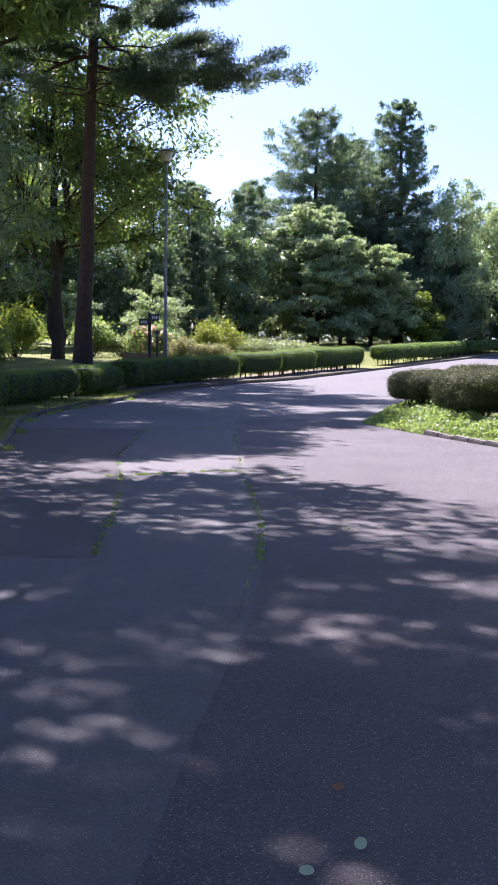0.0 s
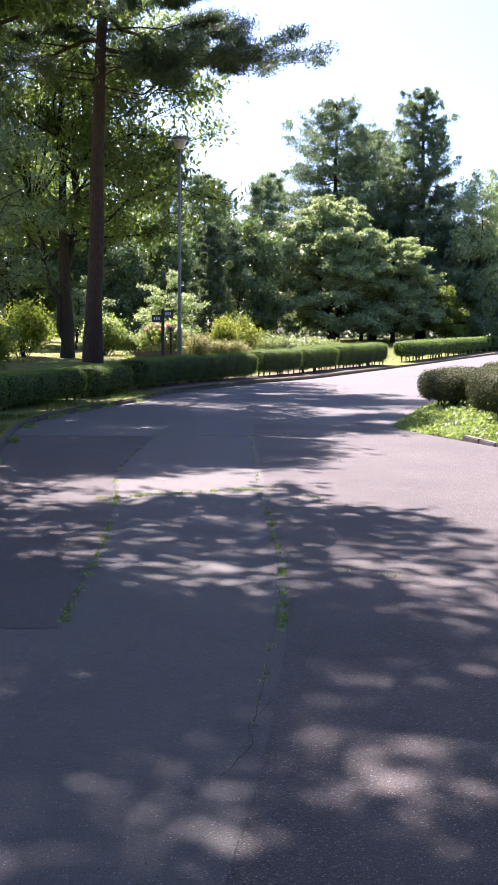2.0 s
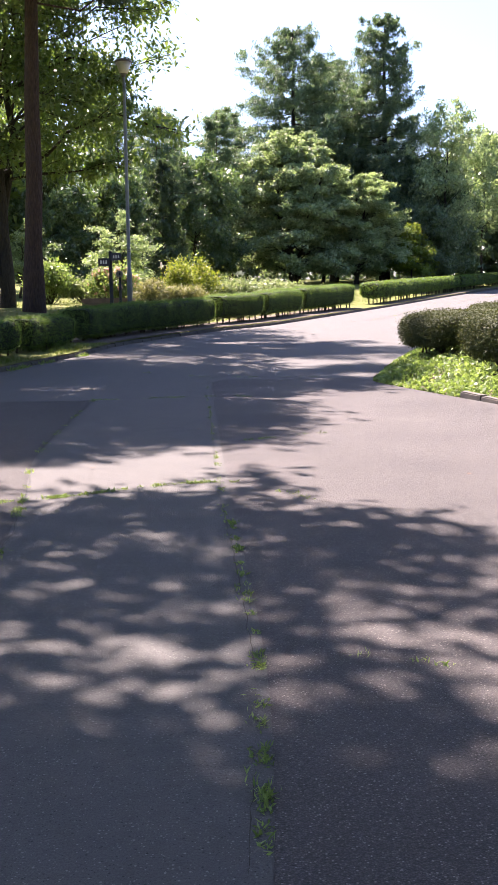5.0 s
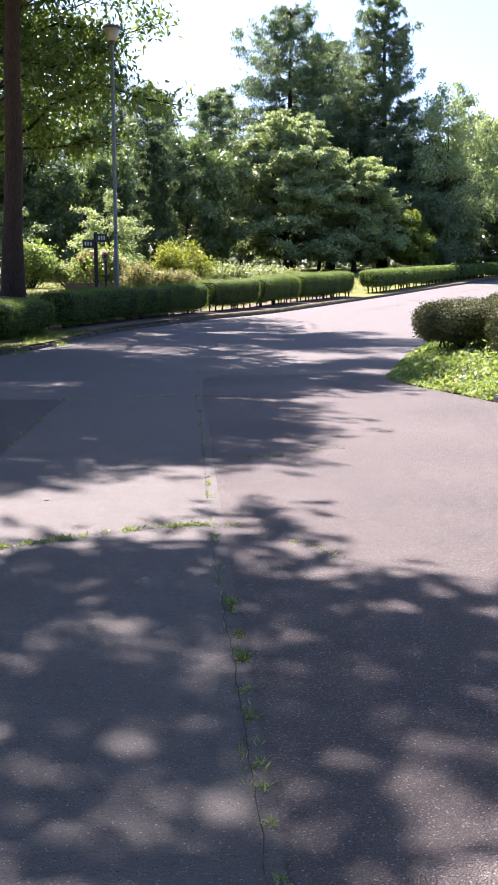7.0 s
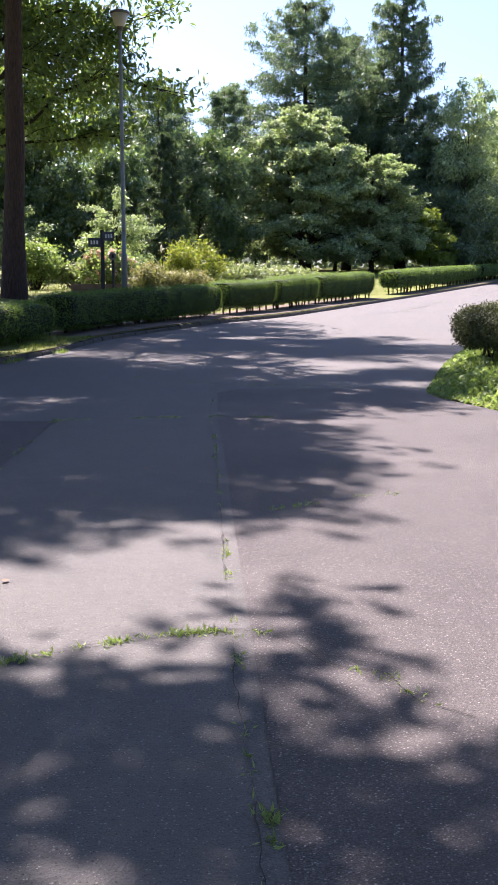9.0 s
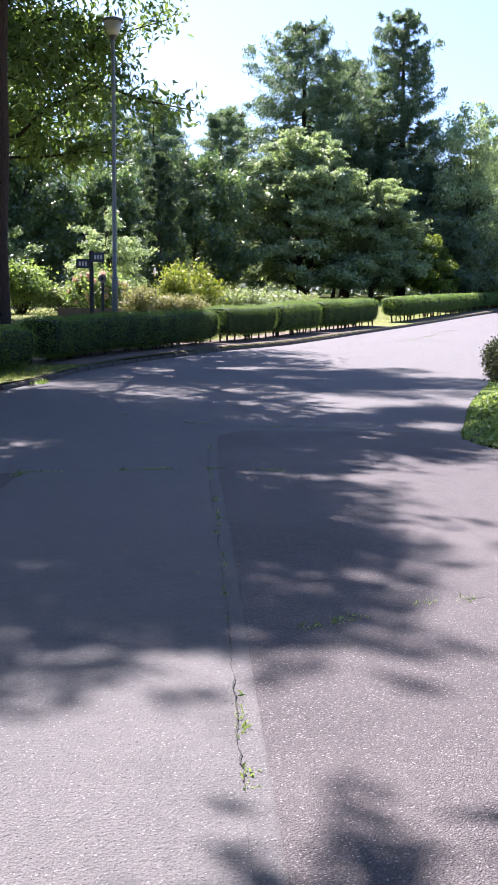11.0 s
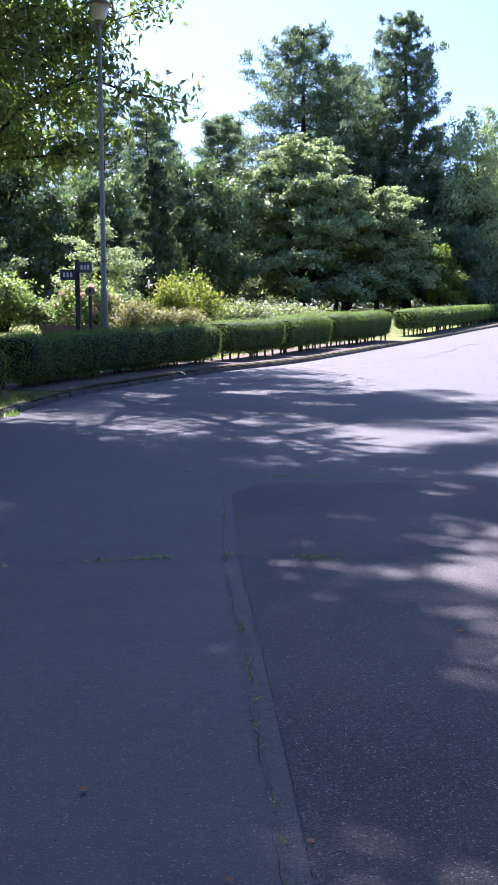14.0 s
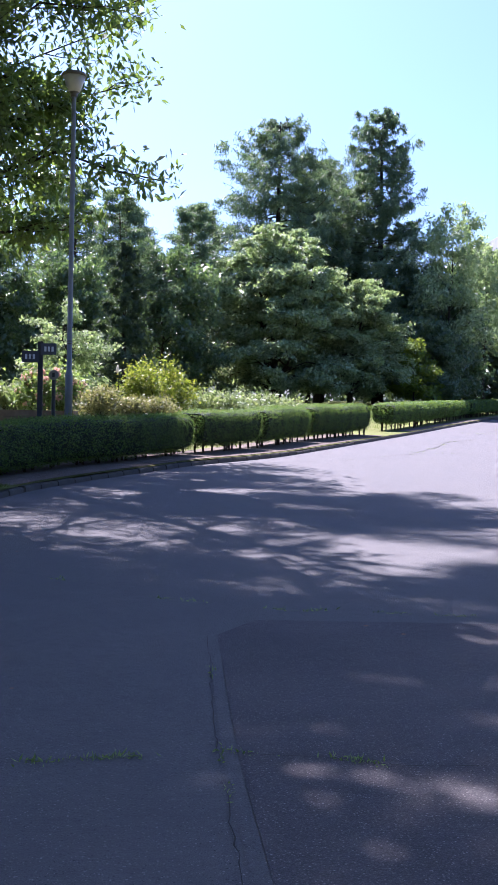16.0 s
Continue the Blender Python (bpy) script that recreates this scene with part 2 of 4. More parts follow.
# ---------------------------------------------------------------- mesh helpers
def mesh_from(name, verts, faces, material, smooth=False):
    me = bpy.data.meshes.new(name)
    verts = np.asarray(verts, dtype=np.float32).reshape(-1, 3)
    if isinstance(faces, np.ndarray):
        k = faces.shape[1]
        me.vertices.add(len(verts))
        me.vertices.foreach_set("co", verts.ravel())
        me.loops.add(faces.size)
        me.loops.foreach_set("vertex_index", faces.ravel().astype(np.int32))
        me.polygons.add(len(faces))
        me.polygons.foreach_set("loop_start", np.arange(0, faces.size, k, dtype=np.int32))
        me.polygons.foreach_set("loop_total", np.full(len(faces), k, dtype=np.int32))
        me.update(calc_edges=True)
    else:
        me.from_pydata(verts.tolist(), [], faces)
        me.update()
    me.materials.append(material)
    if smooth:
        me.polygons.foreach_set("use_smooth", np.ones(len(me.polygons), dtype=bool))
    return me


def part_mesh(name, me, parent, label=""):
    ob = new(name, me)
    ob.parent = parent
    return tagged(ob, label=label)


def part(name, bm, material, parent, label="", smooth=False):
    me = bpy.data.meshes.new(name)
    bm.to_mesh(me)
    bm.free()
    me.materials.append(material)
    if smooth:
        me.polygons.foreach_set("use_smooth", np.ones(len(me.polygons), dtype=bool))
    ob = new(name, me)
    if parent is not None:
        ob.parent = parent
    return tagged(ob, label=label)


def box(bm, x0, x1, y0, y1, z0, z1, bevel=0.0, m=None):
    r = bmesh.ops.create_cube(bm, size=1)
    mat = Matrix.Translation(((x0 + x1) / 2, (y0 + y1) / 2, (z0 + z1) / 2)) @ Matrix.Diagonal((x1 - x0, y1 - y0, z1 - z0, 1))
    bmesh.ops.transform(bm, matrix=(m or Matrix()) @ mat, verts=r["verts"])
    if bevel:
        edges = list({e for v in r["verts"] for e in v.link_edges})
        bmesh.ops.bevel(bm, geom=edges, offset=bevel, segments=2, affect="EDGES")
    return bm


def lathe(bm, profile, sides=20, z=0.0):
    """A turned shape from (radius, height) pairs, closed at both ends."""
    rings = []
    for r, h in profile:
        rings.append([bm.verts.new((r * math.cos(2 * math.pi * i / sides), r * math.sin(2 * math.pi * i / sides), z + h)) for i in range(sides)])
    for a, b in zip(rings, rings[1:]):
        for i in range(sides):
            j = (i + 1) % sides
            bm.faces.new((a[i], a[j], b[j], b[i]))
    bm.faces.new(rings[0][::-1])
    bm.faces.new(rings[-1])
    return bm


class Tubes:
    """Collects tapered tubes into one mesh."""

    def __init__(self):
        self.v, self.f, self.n = [], [], 0

    def add(self, pts, radii, sides=6):
        pts = [Vector(p) for p in pts]
        last = None
        for i, (p, r) in enumerate(zip(pts, radii)):
            d = (pts[min(i + 1, len(pts) - 1)] - pts[max(i - 1, 0)]).normalized()
            u = d.orthogonal().normalized() if last is None else (last - d * last.dot(d)).normalized()
            last = u
            w = d.cross(u)
            for k in range(sides):
                a = 2 * math.pi * k / sides
                self.v.append(p + (u * math.cos(a) + w * math.sin(a)) * r)
        for i in range(len(pts) - 1):
            for k in range(sides):
                a, b = self.n + i * sides + k, self.n + i * sides + (k + 1) % sides
                self.f.append((a, b, b + sides, a + sides))
        self.n += len(pts) * sides

    def mesh(self, name, material):
        return mesh_from(name, np.array([tuple(v) for v in self.v]), np.array(self.f), material, True)


def leaves_mesh(name, centre, along, face, length, width, material, simple=False):
    """Leaves as folded diamonds, or simple triangles for far trees: centre (N,3), the way each points, the way its upper side looks, and its size."""
    n = len(centre)
    along = along / (np.linalg.norm(along, axis=1, keepdims=True) + 1e-9)
    side = np.cross(along, face)
    side /= np.linalg.norm(side, axis=1, keepdims=True) + 1e-9
    up = np.cross(side, along)
    L, W = length.reshape(-1, 1), width.reshape(-1, 1)
    a = centre - along * L * 0.5
    b = centre + side * W * 0.5 + up * W * 0.12 - along * L * 0.08
    c = centre + along * L * 0.5 - up * L * 0.08
    d = centre - side * W * 0.5 + up * W * 0.12 - along * L * 0.08
    if simple:
        v = np.stack([a + side * W * 0.5, a - side * W * 0.5 + along * L * 0.2, c], axis=1).reshape(-1, 3)
        return mesh_from(name, v, np.arange(3 * n).reshape(-1, 3), material)
    v = np.stack([a, b, c, d], axis=1).reshape(-1, 3)
    return mesh_from(name, v, np.arange(4 * n).reshape(-1, 4), material)


def unit(rng, n):
    v = rng.normal(size=(n, 3))
    return v / np.linalg.norm(v, axis=1, keepdims=True)


# ---------------------------------------------------------------- the lie of the land
KERB_LEFT = [(-4.0, -60), (-4.0, 0), (-4.05, 6), (-4.15, 9.5), (-4.75, 13.2), (-5.15, 15.6), (-5.15, 18.2), (-4.6, 20.9), (-3.8, 23.5),
             (-3.3, 26.3), (-2.5, 28.6), (-1.6, 30.6), (-0.5, 33.0), (1.15, 35.6), (2.8, 39.3), (5.4, 45.6), (8.2, 52.4), (11.6, 61),
             (15.6, 70.8), (20.5, 82), (28, 96), (40, 112)]
KERB_RIGHT = [(7.0, -60), (6.6, 0), (5.4, 7.6), (4.2, 11.0), (3.55, 13.0), (2.95, 14.9), (2.45, 16.4), (2.35, 17.1), (2.65, 18.3), (3.25, 20.7),
              (4.3, 24.0), (5.3, 27.1), (7.4, 32), (11, 38), (17, 47), (26, 60), (40, 78), (60, 96)]


def spline(pts, step):
    """Catmull-Rom through the points, at even steps."""
    p = np.array(pts, dtype=float)
    q = np.vstack([2 * p[0] - p[1], p, 2 * p[-1] - p[-2]])
    out = []
    for i in range(1, len(q) - 2):
        k = max(2, int(np.linalg.norm(q[i + 1] - q[i]) / step))
        t = np.arange(k).reshape(-1, 1) / k
        a, b, c, d = q[i - 1], q[i], q[i + 1], q[i + 2]
        out.append(0.5 * (2 * b + (c - a) * t + (2 * a - 5 * b + 4 * c - d) * t ** 2 + (3 * b - a - 3 * c + d) * t ** 3))
    return np.vstack(out + [p[-1:]])


KL, KR = spline(KERB_LEFT, 0.8), spline(KERB_RIGHT, 0.8)


def road_z(y):
    d = np.clip(np.asarray(y, dtype=float) - 13.5, 0, 95)
    return np.where(d < 6, 0.002 * d * d, 0.072 + 0.024 * (d - 6))


def side_of(px, py, line):
    """Distance to a line of points, positive on its left (seen along +y)."""
    best = np.full(px.shape, 1e9)
    sign = np.ones(px.shape)
    for a, b in zip(line[:-1], line[1:]):
        d = b - a
        L = max(d @ d, 1e-9)
        t = np.clip(((px - a[0]) * d[0] + (py - a[1]) * d[1]) / L, 0, 1)
        ex, ey = px - a[0] - t * d[0], py - a[1] - t * d[1]
        dist = np.hypot(ex, ey)
        s = np.where(d[0] * (py - a[1]) - d[1] * (px - a[0]) >= 0, 1.0, -1.0)
        closer = dist < best
        best, sign = np.where(closer, dist, best), np.where(closer, s, sign)
    return best * sign


def smooth(a, b, x):
    t = np.clip((x - a) / (b - a), 0, 1)
    return t * t * (3 - 2 * t)


def land_z(px, py, back=0.03):
    px, py = np.asarray(px, dtype=float), np.asarray(py, dtype=float)
    left, right = side_of(px, py, KL), -side_of(px, py, KR)
    z = road_z(py)
    bumps = 0.03 * np.sin(px * 1.3 + 0.7 * py) * np.sin(py * 0.9 - px * 0.4)
    lawn = 0.10 + 0.55 * smooth(1.8, 6.5, left) + bumps * smooth(0.5, 3, left)
    isle = 0.004 + 0.17 * smooth(0.0, 1.5, right) + bumps * smooth(0.5, 3, right)
    return np.where(left > back, z + lawn, np.where(right > back, z + isle, z - 0.14))


def gz(x, y):
    return float(land_z(np.array([x]), np.array([y]))[0])


def lines(dense0, dense1, step, far):
    mid = np.arange(dense0, dense1 + 1e-6, step)
    out = [step]
    while sum(out) < far:
        out.append(out[-1] * 1.35)
    grow = np.cumsum(out)
    return np.concatenate([dense0 - grow[::-1], mid, dense1 + grow])


gx, gy = lines(-14, 26, 0.4, 1500), lines(-12, 100, 0.45, 1500)
XX, YY = np.meshgrid(gx, gy)
ZZ = land_z(XX.ravel(), YY.ravel(), 0.55)
idx = np.arange(XX.size).reshape(XX.shape)
quads = np.stack([idx[:-1, :-1], idx[:-1, 1:], idx[1:, 1:], idx[1:, :-1]], axis=-1).reshape(-1, 4)
ground = new("ground", mesh_from("ground", np.stack([XX.ravel(), YY.ravel(), ZZ], axis=1), quads, M_GROUND, True))
tagged(ground, "grassy park ground with worn soil beside the road", "ground", kind="structure")


def strip_mesh(name, rows, material, lift):
    """A sheet over rows of (left, right) edge points at one y each, that follows the road."""
    v, f = [], []
    cols = 13
    for (xa, ya), (xb, yb) in rows:
        for k in range(cols):
            x, y = xa + (xb - xa) * k / (cols - 1), ya + (yb - ya) * k / (cols - 1)
            v.append((x, y, float(road_z(y)) + lift))
    for i in range(len(rows) - 1):
        for k in range(cols - 1):
            a = i * cols + k
            f.append((a, a + 1, a + cols + 1, a + cols))
    return mesh_from(name, np.array(v), np.array(f), material, True)


def at_y(line, y):
    return float(np.interp(y, line[:, 1], line[:, 0]))


road_rows = [((at_y(KL, y), y), (at_y(KR, y), y)) for y in np.concatenate([np.arange(-58, -10, 4.0), np.arange(-10, 95, 0.5)])]
road = new("road", strip_mesh("road", road_rows, M_SMOOTH, 0.0))
tagged(road, "worn grey asphalt park road curving uphill", "road", kind="structure")

SEAM = spline([(-0.85, -9), (-0.62, -6), (-0.46, -4.4), (-0.36, -3.2), (-0.24, -2.15), (-0.14, -1.2), (-0.05, 0.3), (-0.01, 1.6), (-0.02, 2.6), (-0.08, 4.1), (-0.15, 5.6), (-0.21, 7.2), (-0.29, 9.3), (-0.35, 11.2), (-0.43, 13.3), (-0.49, 14.6), (-0.53, 17.0)], 0.3)


ys = np.concatenate([np.arange(-9, 16.4, 0.35), np.linspace(16.5, 17.0, 3)])
panel_rows = [((at_y(SEAM, y), y), (min(at_y(KR, y), 7) - 0.02, y)) for y in ys]
panel_rows.append(((-0.53, 17.05), (2.3, 17.25)))
panel_rows.append(((-0.25, 17.55), (1.9, 17.5)))
rough = new("road_panel", strip_mesh("road_panel", panel_rows, M_ROUGH, 0.006))
tagged(rough, "coarse open-textured asphalt paving with exposed aggregate", "road", kind="structure")
LEFT_CRACK = spline([(-1.34, 0.6), (-1.40, 1.2), (-1.47, 2.4), (-1.52, 3.1), (-1.58, 3.9), (-1.68, 4.8), (-1.80, 5.9), (-1.98, 7.2), (-2.15, 8.5), (-2.25, 11), (-2.3, 14.4)], 0.3)
left_rows = [((at_y(KL, y) + 0.02, y), (at_y(LEFT_CRACK, y), y)) for y in np.arange(0.65, 14.4, 0.35)]
dark = new("road_panel", strip_mesh("road_panel", left_rows, M_ROUGH_DARK, 0.003))
tagged(dark, "older dark asphalt paving beside the kerb", "road", kind="structure")
edge_rows = [((at_y(SEAM, y) - 0.07, y), (at_y(SEAM, y) - 0.004, y)) for y in np.arange(-8.5, 17, 0.35)]
edge = new("road_strip", strip_mesh("road_strip", edge_rows, M_STRIP, 0.004))
tagged(edge, "pale worn strip along the paving seam", "road", kind="structure")


def kerb(line, name, label, stone, s0, s1, side):
    """Kerb stones along a line, each a bevelled block."""
    parent = tagged(new(name), label, "kerb", kind="structure")
    d = np.concatenate([[0], np.cumsum(np.linalg.norm(np.diff(line, axis=0), axis=1))])
    rng = np.random.default_rng(5)
    bm = bmesh.new()
    box(bm, -0.07, 0.07, -stone / 2 + 0.006, stone / 2 - 0.006, -0.16, 0.0, 0.018)
    me = bpy.data.meshes.new("kerb_stone")
    bm.to_mesh(me)
    bm.free()
    me.materials.append(M_KERB)
    for s in np.arange(d[0] + stone / 2, d[-1], stone):
        x, y = np.interp(s, d, line[:, 0]), np.interp(s, d, line[:, 1])
        if not s0 <= y <= s1:
            continue
        x2, y2 = np.interp(s + 0.2, d, line[:, 0]), np.interp(s + 0.2, d, line[:, 1])
        ang = math.degrees(math.atan2(y2 - y, x2 - x)) - 90
        ob = part_mesh("kerb_stone", me, parent)
        ob.matrix_basis = pose(x, y, float(road_z(y)) + 0.085 + rng.uniform(-0.012, 0.012), 1.4, rng.uniform(-1.5, 1.5), ang + rng.uniform(-0.8, 0.8)) @ Matrix.Translation((-0.07 * side, 0, 0))
    return parent


# ---------------------------------------------------------------- trees
def limb_path(rng, start, end, sag, n=6, wob=0.06):
    s, e = np.array(start, float), np.array(end, float)
    t = np.linspace(0, 1, n).reshape(-1, 1)
    p = s + (e - s) * t
    p[:, 2] += (sag * 4 * t * (1 - t)).ravel()
    L = np.linalg.norm(e - s)
    p[1:-1] += rng.normal(size=(n - 2, 3)) * wob * L * 0.5
    return p


def along_path(p, t):
    i = t * (len(p) - 1)
    k = np.minimum(i.astype(int), len(p) - 2)
    f = (i - k).reshape(-1, 1)
    return p[k] * (1 - f) + p[k + 1] * f


def trunk_path(rng, H, lean=(0, 0), wob=0.12, n=12):
    t = np.linspace(0, 1, n)
    p = np.stack([lean[0] * t * H, lean[1] * t * H, t * H], axis=1)
    p[1:, :2] += np.cumsum(rng.normal(size=(n - 1, 2)) * wob, axis=0) * 0.5
    p[0, 2] = -0.25
    return p


def make_tree(name, label, kind, seed, H, R, base, r0, bark, leaf, count, size, lean=(0, 0), fork=None, limbs=26, category="tree", squash=1.0, aspect=0.45, split=False, taper=0.75, reach=(), simple=True, clump=1.0):
    """A tree standing at the origin: kinds broad, layered, larch, pine."""
    rng = np.random.default_rng(seed)
    root = tagged(new(name), label, category)
    tb = Tubes()
    tr = trunk_path(rng, H * (0.97 if kind in ("larch", "pine") else 0.82), lean, 0.05 if kind == "larch" else 0.14)
    rad = r0 * (1 - np.linspace(0, 1, len(tr)) ** 1.1 * 0.9)
    rad[0] = r0 * 1.35
    tb.add(tr, rad, 12)
    stems = [tr]
    if fork:
        for (dx, dy, h0, h1) in fork:
            a = along_path(tr, np.array([h0 / H]))[0]
            b = np.array([a[0] + dx, a[1] + dy, h1])
            p = limb_path(rng, a, b, -0.1, 8, 0.04)
            tb.add(p, np.linspace(r0 * 0.72, r0 * 0.14, 8), 9)
            stems.append(p)
    wb = Tubes()
    boughs = []
    C, D, S = [], [], []
    top = tr[-1][2]
    for k in range(limbs + len(reach)):
        u = min(1.0, (k + rng.uniform(0, 0.9)) / limbs)
        stem = stems[int(rng.integers(len(stems)))] if kind in ("broad", "layered") else tr
        if kind == "larch":
            h = base + (H - base) * u
            prof = R * (1 - u) ** taper * (0.6 + 0.4 * min(1, u * 5)) * rng.uniform(0.45, 1.2) + 0.06
        elif kind == "pine":
            h = base + (H * 0.96 - base) * u
            prof = R * (0.55 + 0.6 * math.sin(math.pi * min(1, u * 0.85 + 0.2))) * rng.uniform(0.55, 1.1) * (1 - 0.55 * u)
        else:
            h = base + (H * 0.9 - base) * u
            prof = R * math.sqrt(max(0.06, 1.02 - u ** 2.2)) * rng.uniform(0.45, 1.1) if kind == "layered" else R * math.sqrt(max(0.05, 1 - ((u - 0.32) / 0.70) ** 2)) * rng.uniform(0.65, 1.1)
        sh = min(h, stem[-1][2] * 0.98) if kind in ("larch", "pine") else max(base * 0.7, min(h * 0.8, stem[-1][2] * 0.95))
        tt = float(np.interp(sh, stem[:, 2], np.linspace(0, 1, len(stem))))
        a = along_path(stem, np.array([tt]))[0]
        ang = k * 2.399 + rng.uniform(-0.5, 0.5)
        if kind == "larch":
            rise, sag = prof * rng.uniform(-0.15, 0.38) + 0.15, -0.13 * prof
        elif kind == "pine":
            rise, sag = prof * rng.uniform(-0.05, 0.2), -0.05 * prof
        elif kind == "layered":
            rise, sag = h - a[2] + rng.uniform(-1.1, 0.9), 0.16 * prof
        else:
            rise, sag = h - a[2] + rng.uniform(-0.3, 0.5), 0.10 * prof
        e = np.array([math.cos(ang) * prof + tr[-1][0] * h / max(top, 1) * 0.5, math.sin(ang) * prof * squash, a[2] + rise])
        if kind in ("larch", "pine"):
            e[:2] = a[:2] + np.array([math.cos(ang) * prof, math.sin(ang) * prof * squash])
        if k >= limbs:
            a = along_path(tr, np.array([reach[k - limbs][0] / H]))[0]
            e = a + np.array(reach[k - limbs][1:])
            prof, ang, sag = float(np.linalg.norm(e - a)), math.atan2(e[1] - a[1], e[0] - a[0]), 0.3
        p = limb_path(rng, a, e, sag)
        if split:
            wb = Tubes()
            boughs.append(wb)
        lr = max(0.012, r0 * (0.16 if kind == "larch" else 0.30) * (1 - 0.6 * u))
        wb.add(p, np.linspace(lr, lr * 0.2, len(p)), 5 if split else 4)
        subs = 5 if kind == "larch" else 7
        ends = [(p, 0.25 if kind == "larch" else 0.5)]
        for _ in range(subs):
            t0 = rng.uniform(0.25, 0.95)
            q = along_path(p, np.array([t0]))[0]
            aa = ang + rng.choice([-1, 1]) * rng.uniform(0.4, 1.2)
            ll = prof * rng.uniform(0.22, 0.42) * (1.15 - 0.5 * t0) + (0.06 if kind == "larch" else 0.2)
            z = rng.uniform(-0.12, 0.05) if kind == "larch" else (rng.uniform(-0.3, 0.34) if kind == "layered" else rng.uniform(-0.05, 0.18) if kind == "pine" else rng.uniform(-0.3, 0.6))
            qq = limb_path(rng, q, q + np.array([math.cos(aa) * ll, math.sin(aa) * ll * squash, z * ll]), 0.0, 4)
            wb.add(qq, np.linspace(lr * 0.4, lr * 0.1, 4), 3)
            ends.append((qq, 0.1))
        for q, t0 in ends:
            m = 9 if kind == "larch" else 5
            t = rng.uniform(t0, 1.0, m)
            c = along_path(q, t)
            C.append(c)
            D.append(np.tile(q[-1] - q[0], (m, 1)))
            S.append(np.full(m, {"larch": 0.13 + 0.095 * prof, "layered": 0.24 + 0.05 * prof, "pine": 0.22 + 0.05 * min(prof, 4.5) if split else 0.30 + 0.08 * prof}.get(kind, clump * (0.35 + 0.09 * prof))))
    C, D, S = np.vstack(C), np.vstack(D), np.concatenate(S)
    weight = S ** 1.5 if kind == "larch" else np.ones(len(S))
    if reach:
        weight[-40 * len(reach):] = 2.6
    per = np.maximum(1, np.round(count * weight / weight.sum())).astype(int)
    c = np.repeat(C, per, axis=0)
    d = np.repeat(D / (np.linalg.norm(D, axis=1, keepdims=True) + 1e-6), per, axis=0)
    s = np.repeat(S, per).reshape(-1, 1)
    n = len(c)
    off = np.clip(rng.normal(size=(n, 3)), -1.9, 1.9) * s * 0.5
    flat = {"broad": 0.8, "layered": 0.5, "larch": 0.8, "pine": 0.5 if split else 0.7}[kind]
    off[:, 2] *= flat
    if kind == "larch":
        off *= np.array([0.55, 0.55, 1.0])
        off[:, 2] -= np.abs(off[:, 2]) * 0.6
    pos = c + off
    if kind in ("larch", "pine"):
        al = d * 0.5 + unit(rng, n) * 0.8 + np.array([0, 0, -0.6 if kind == "larch" else 0.35])
        fc = unit(rng, n) * 0.8 + np.array([0, 0, 0.8])
    elif kind == "layered":
        pos[:, 2] -= 0.35 * (off[:, 0] ** 2 + off[:, 1] ** 2)
        al = d * 0.6 + unit(rng, n) * 0.7 + np.array([0, 0, -0.25])
        fc = unit(rng, n) * 0.75 + np.array([0, -0.2, 0.8])
    else:
        al = d * 0.3 + unit(rng, n) * 0.8 + np.array([0, 0, -0.5])
        fc = unit(rng, n) * 0.8 + np.array([0, 0, 0.7])
    ln = size * rng.uniform(0.6, 1.3, n)
    part_mesh("trunk", tb.mesh("trunk", bark), root)
    for b in boughs:
        part_mesh("limb", b.mesh("limb", bark), root)
    if not boughs:
        tagged(part_mesh("branchwork", wb.mesh("branchwork", bark), root), kind="stuff")
    part_mesh("crown", leaves_mesh("crown", pos, al, fc, ln, ln * aspect, leaf, simple), root)
    return root


def put(ob, x, y, turn=0, scale=1.0, sink=0.05):
    ob.matrix_basis = pose(x, y, gz(x, y) - sink, 0, 0, turn) @ Matrix.Diagonal((scale, scale, scale, 1))
    return ob


def another(ob, x, y, turn, scale, label=""):
    c = copy_thing(ob, pose(0, 0, 0))
    put(c, x, y, turn, scale)
    return tagged(c, label) if label else c


# the tall red pine and the forked broadleaf beside it
pine_big = put(make_tree("pine_tree", "tall red pine with a bare straight trunk", "pine", 11, 25, 6.6, 11.0, 0.31, M_BARK_PINE, M_NEEDLE, 150000, 0.19, limbs=30, lean=(0.018, 0), aspect=0.17, split=True, simple=False, reach=((10.2, 8.0, -0.8, 0.7), (10.6, -7.0, -1.0, 1.6), (10.5, 5.5, -2.5, 0.3), (10.8, 3.2, -2.0, -0.9), (10.4, -4.5, -2.2, -0.3), (10.9, 2.4, 1.8, -0.2), (11.3, 4.3, -0.4, -0.4), (12.2, 4.8, 1.2, 0.1), (12.8, 3.6, -1.4, 0.2), (11.9, -3.2, 1.0, 0.4))), -6.75, 34.0)
broad_big = put(make_tree("broadleaf_tree", "large forked broadleaf tree with dark trunk", "broad", 21, 18, 7.2, 5.0, 0.25, M_BARK, M_BROAD, 58000, 0.26, fork=[(-1.5, 0.2, 0.8, 6.5), (1.3, 0.6, 4.2, 14)], limbs=56, clump=0.78, aspect=0.38, split=True, simple=False, squash=0.55), -8.5, 38.3)
screen_tree = put(make_tree("broadleaf_tree", "leafy woodland tree screening the sky, standing away from the road", "broad", 27, 17, 6.5, 3.5, 0.3, M_BARK, M_BROAD, 10000, 0.75, limbs=40, aspect=0.55), -19.5, 47.0, 0, 0.72)
another(screen_tree, -22.0, 36.0, 20, 0.62)
another(screen_tree, -15.0, 55.0, 80, 0.75)
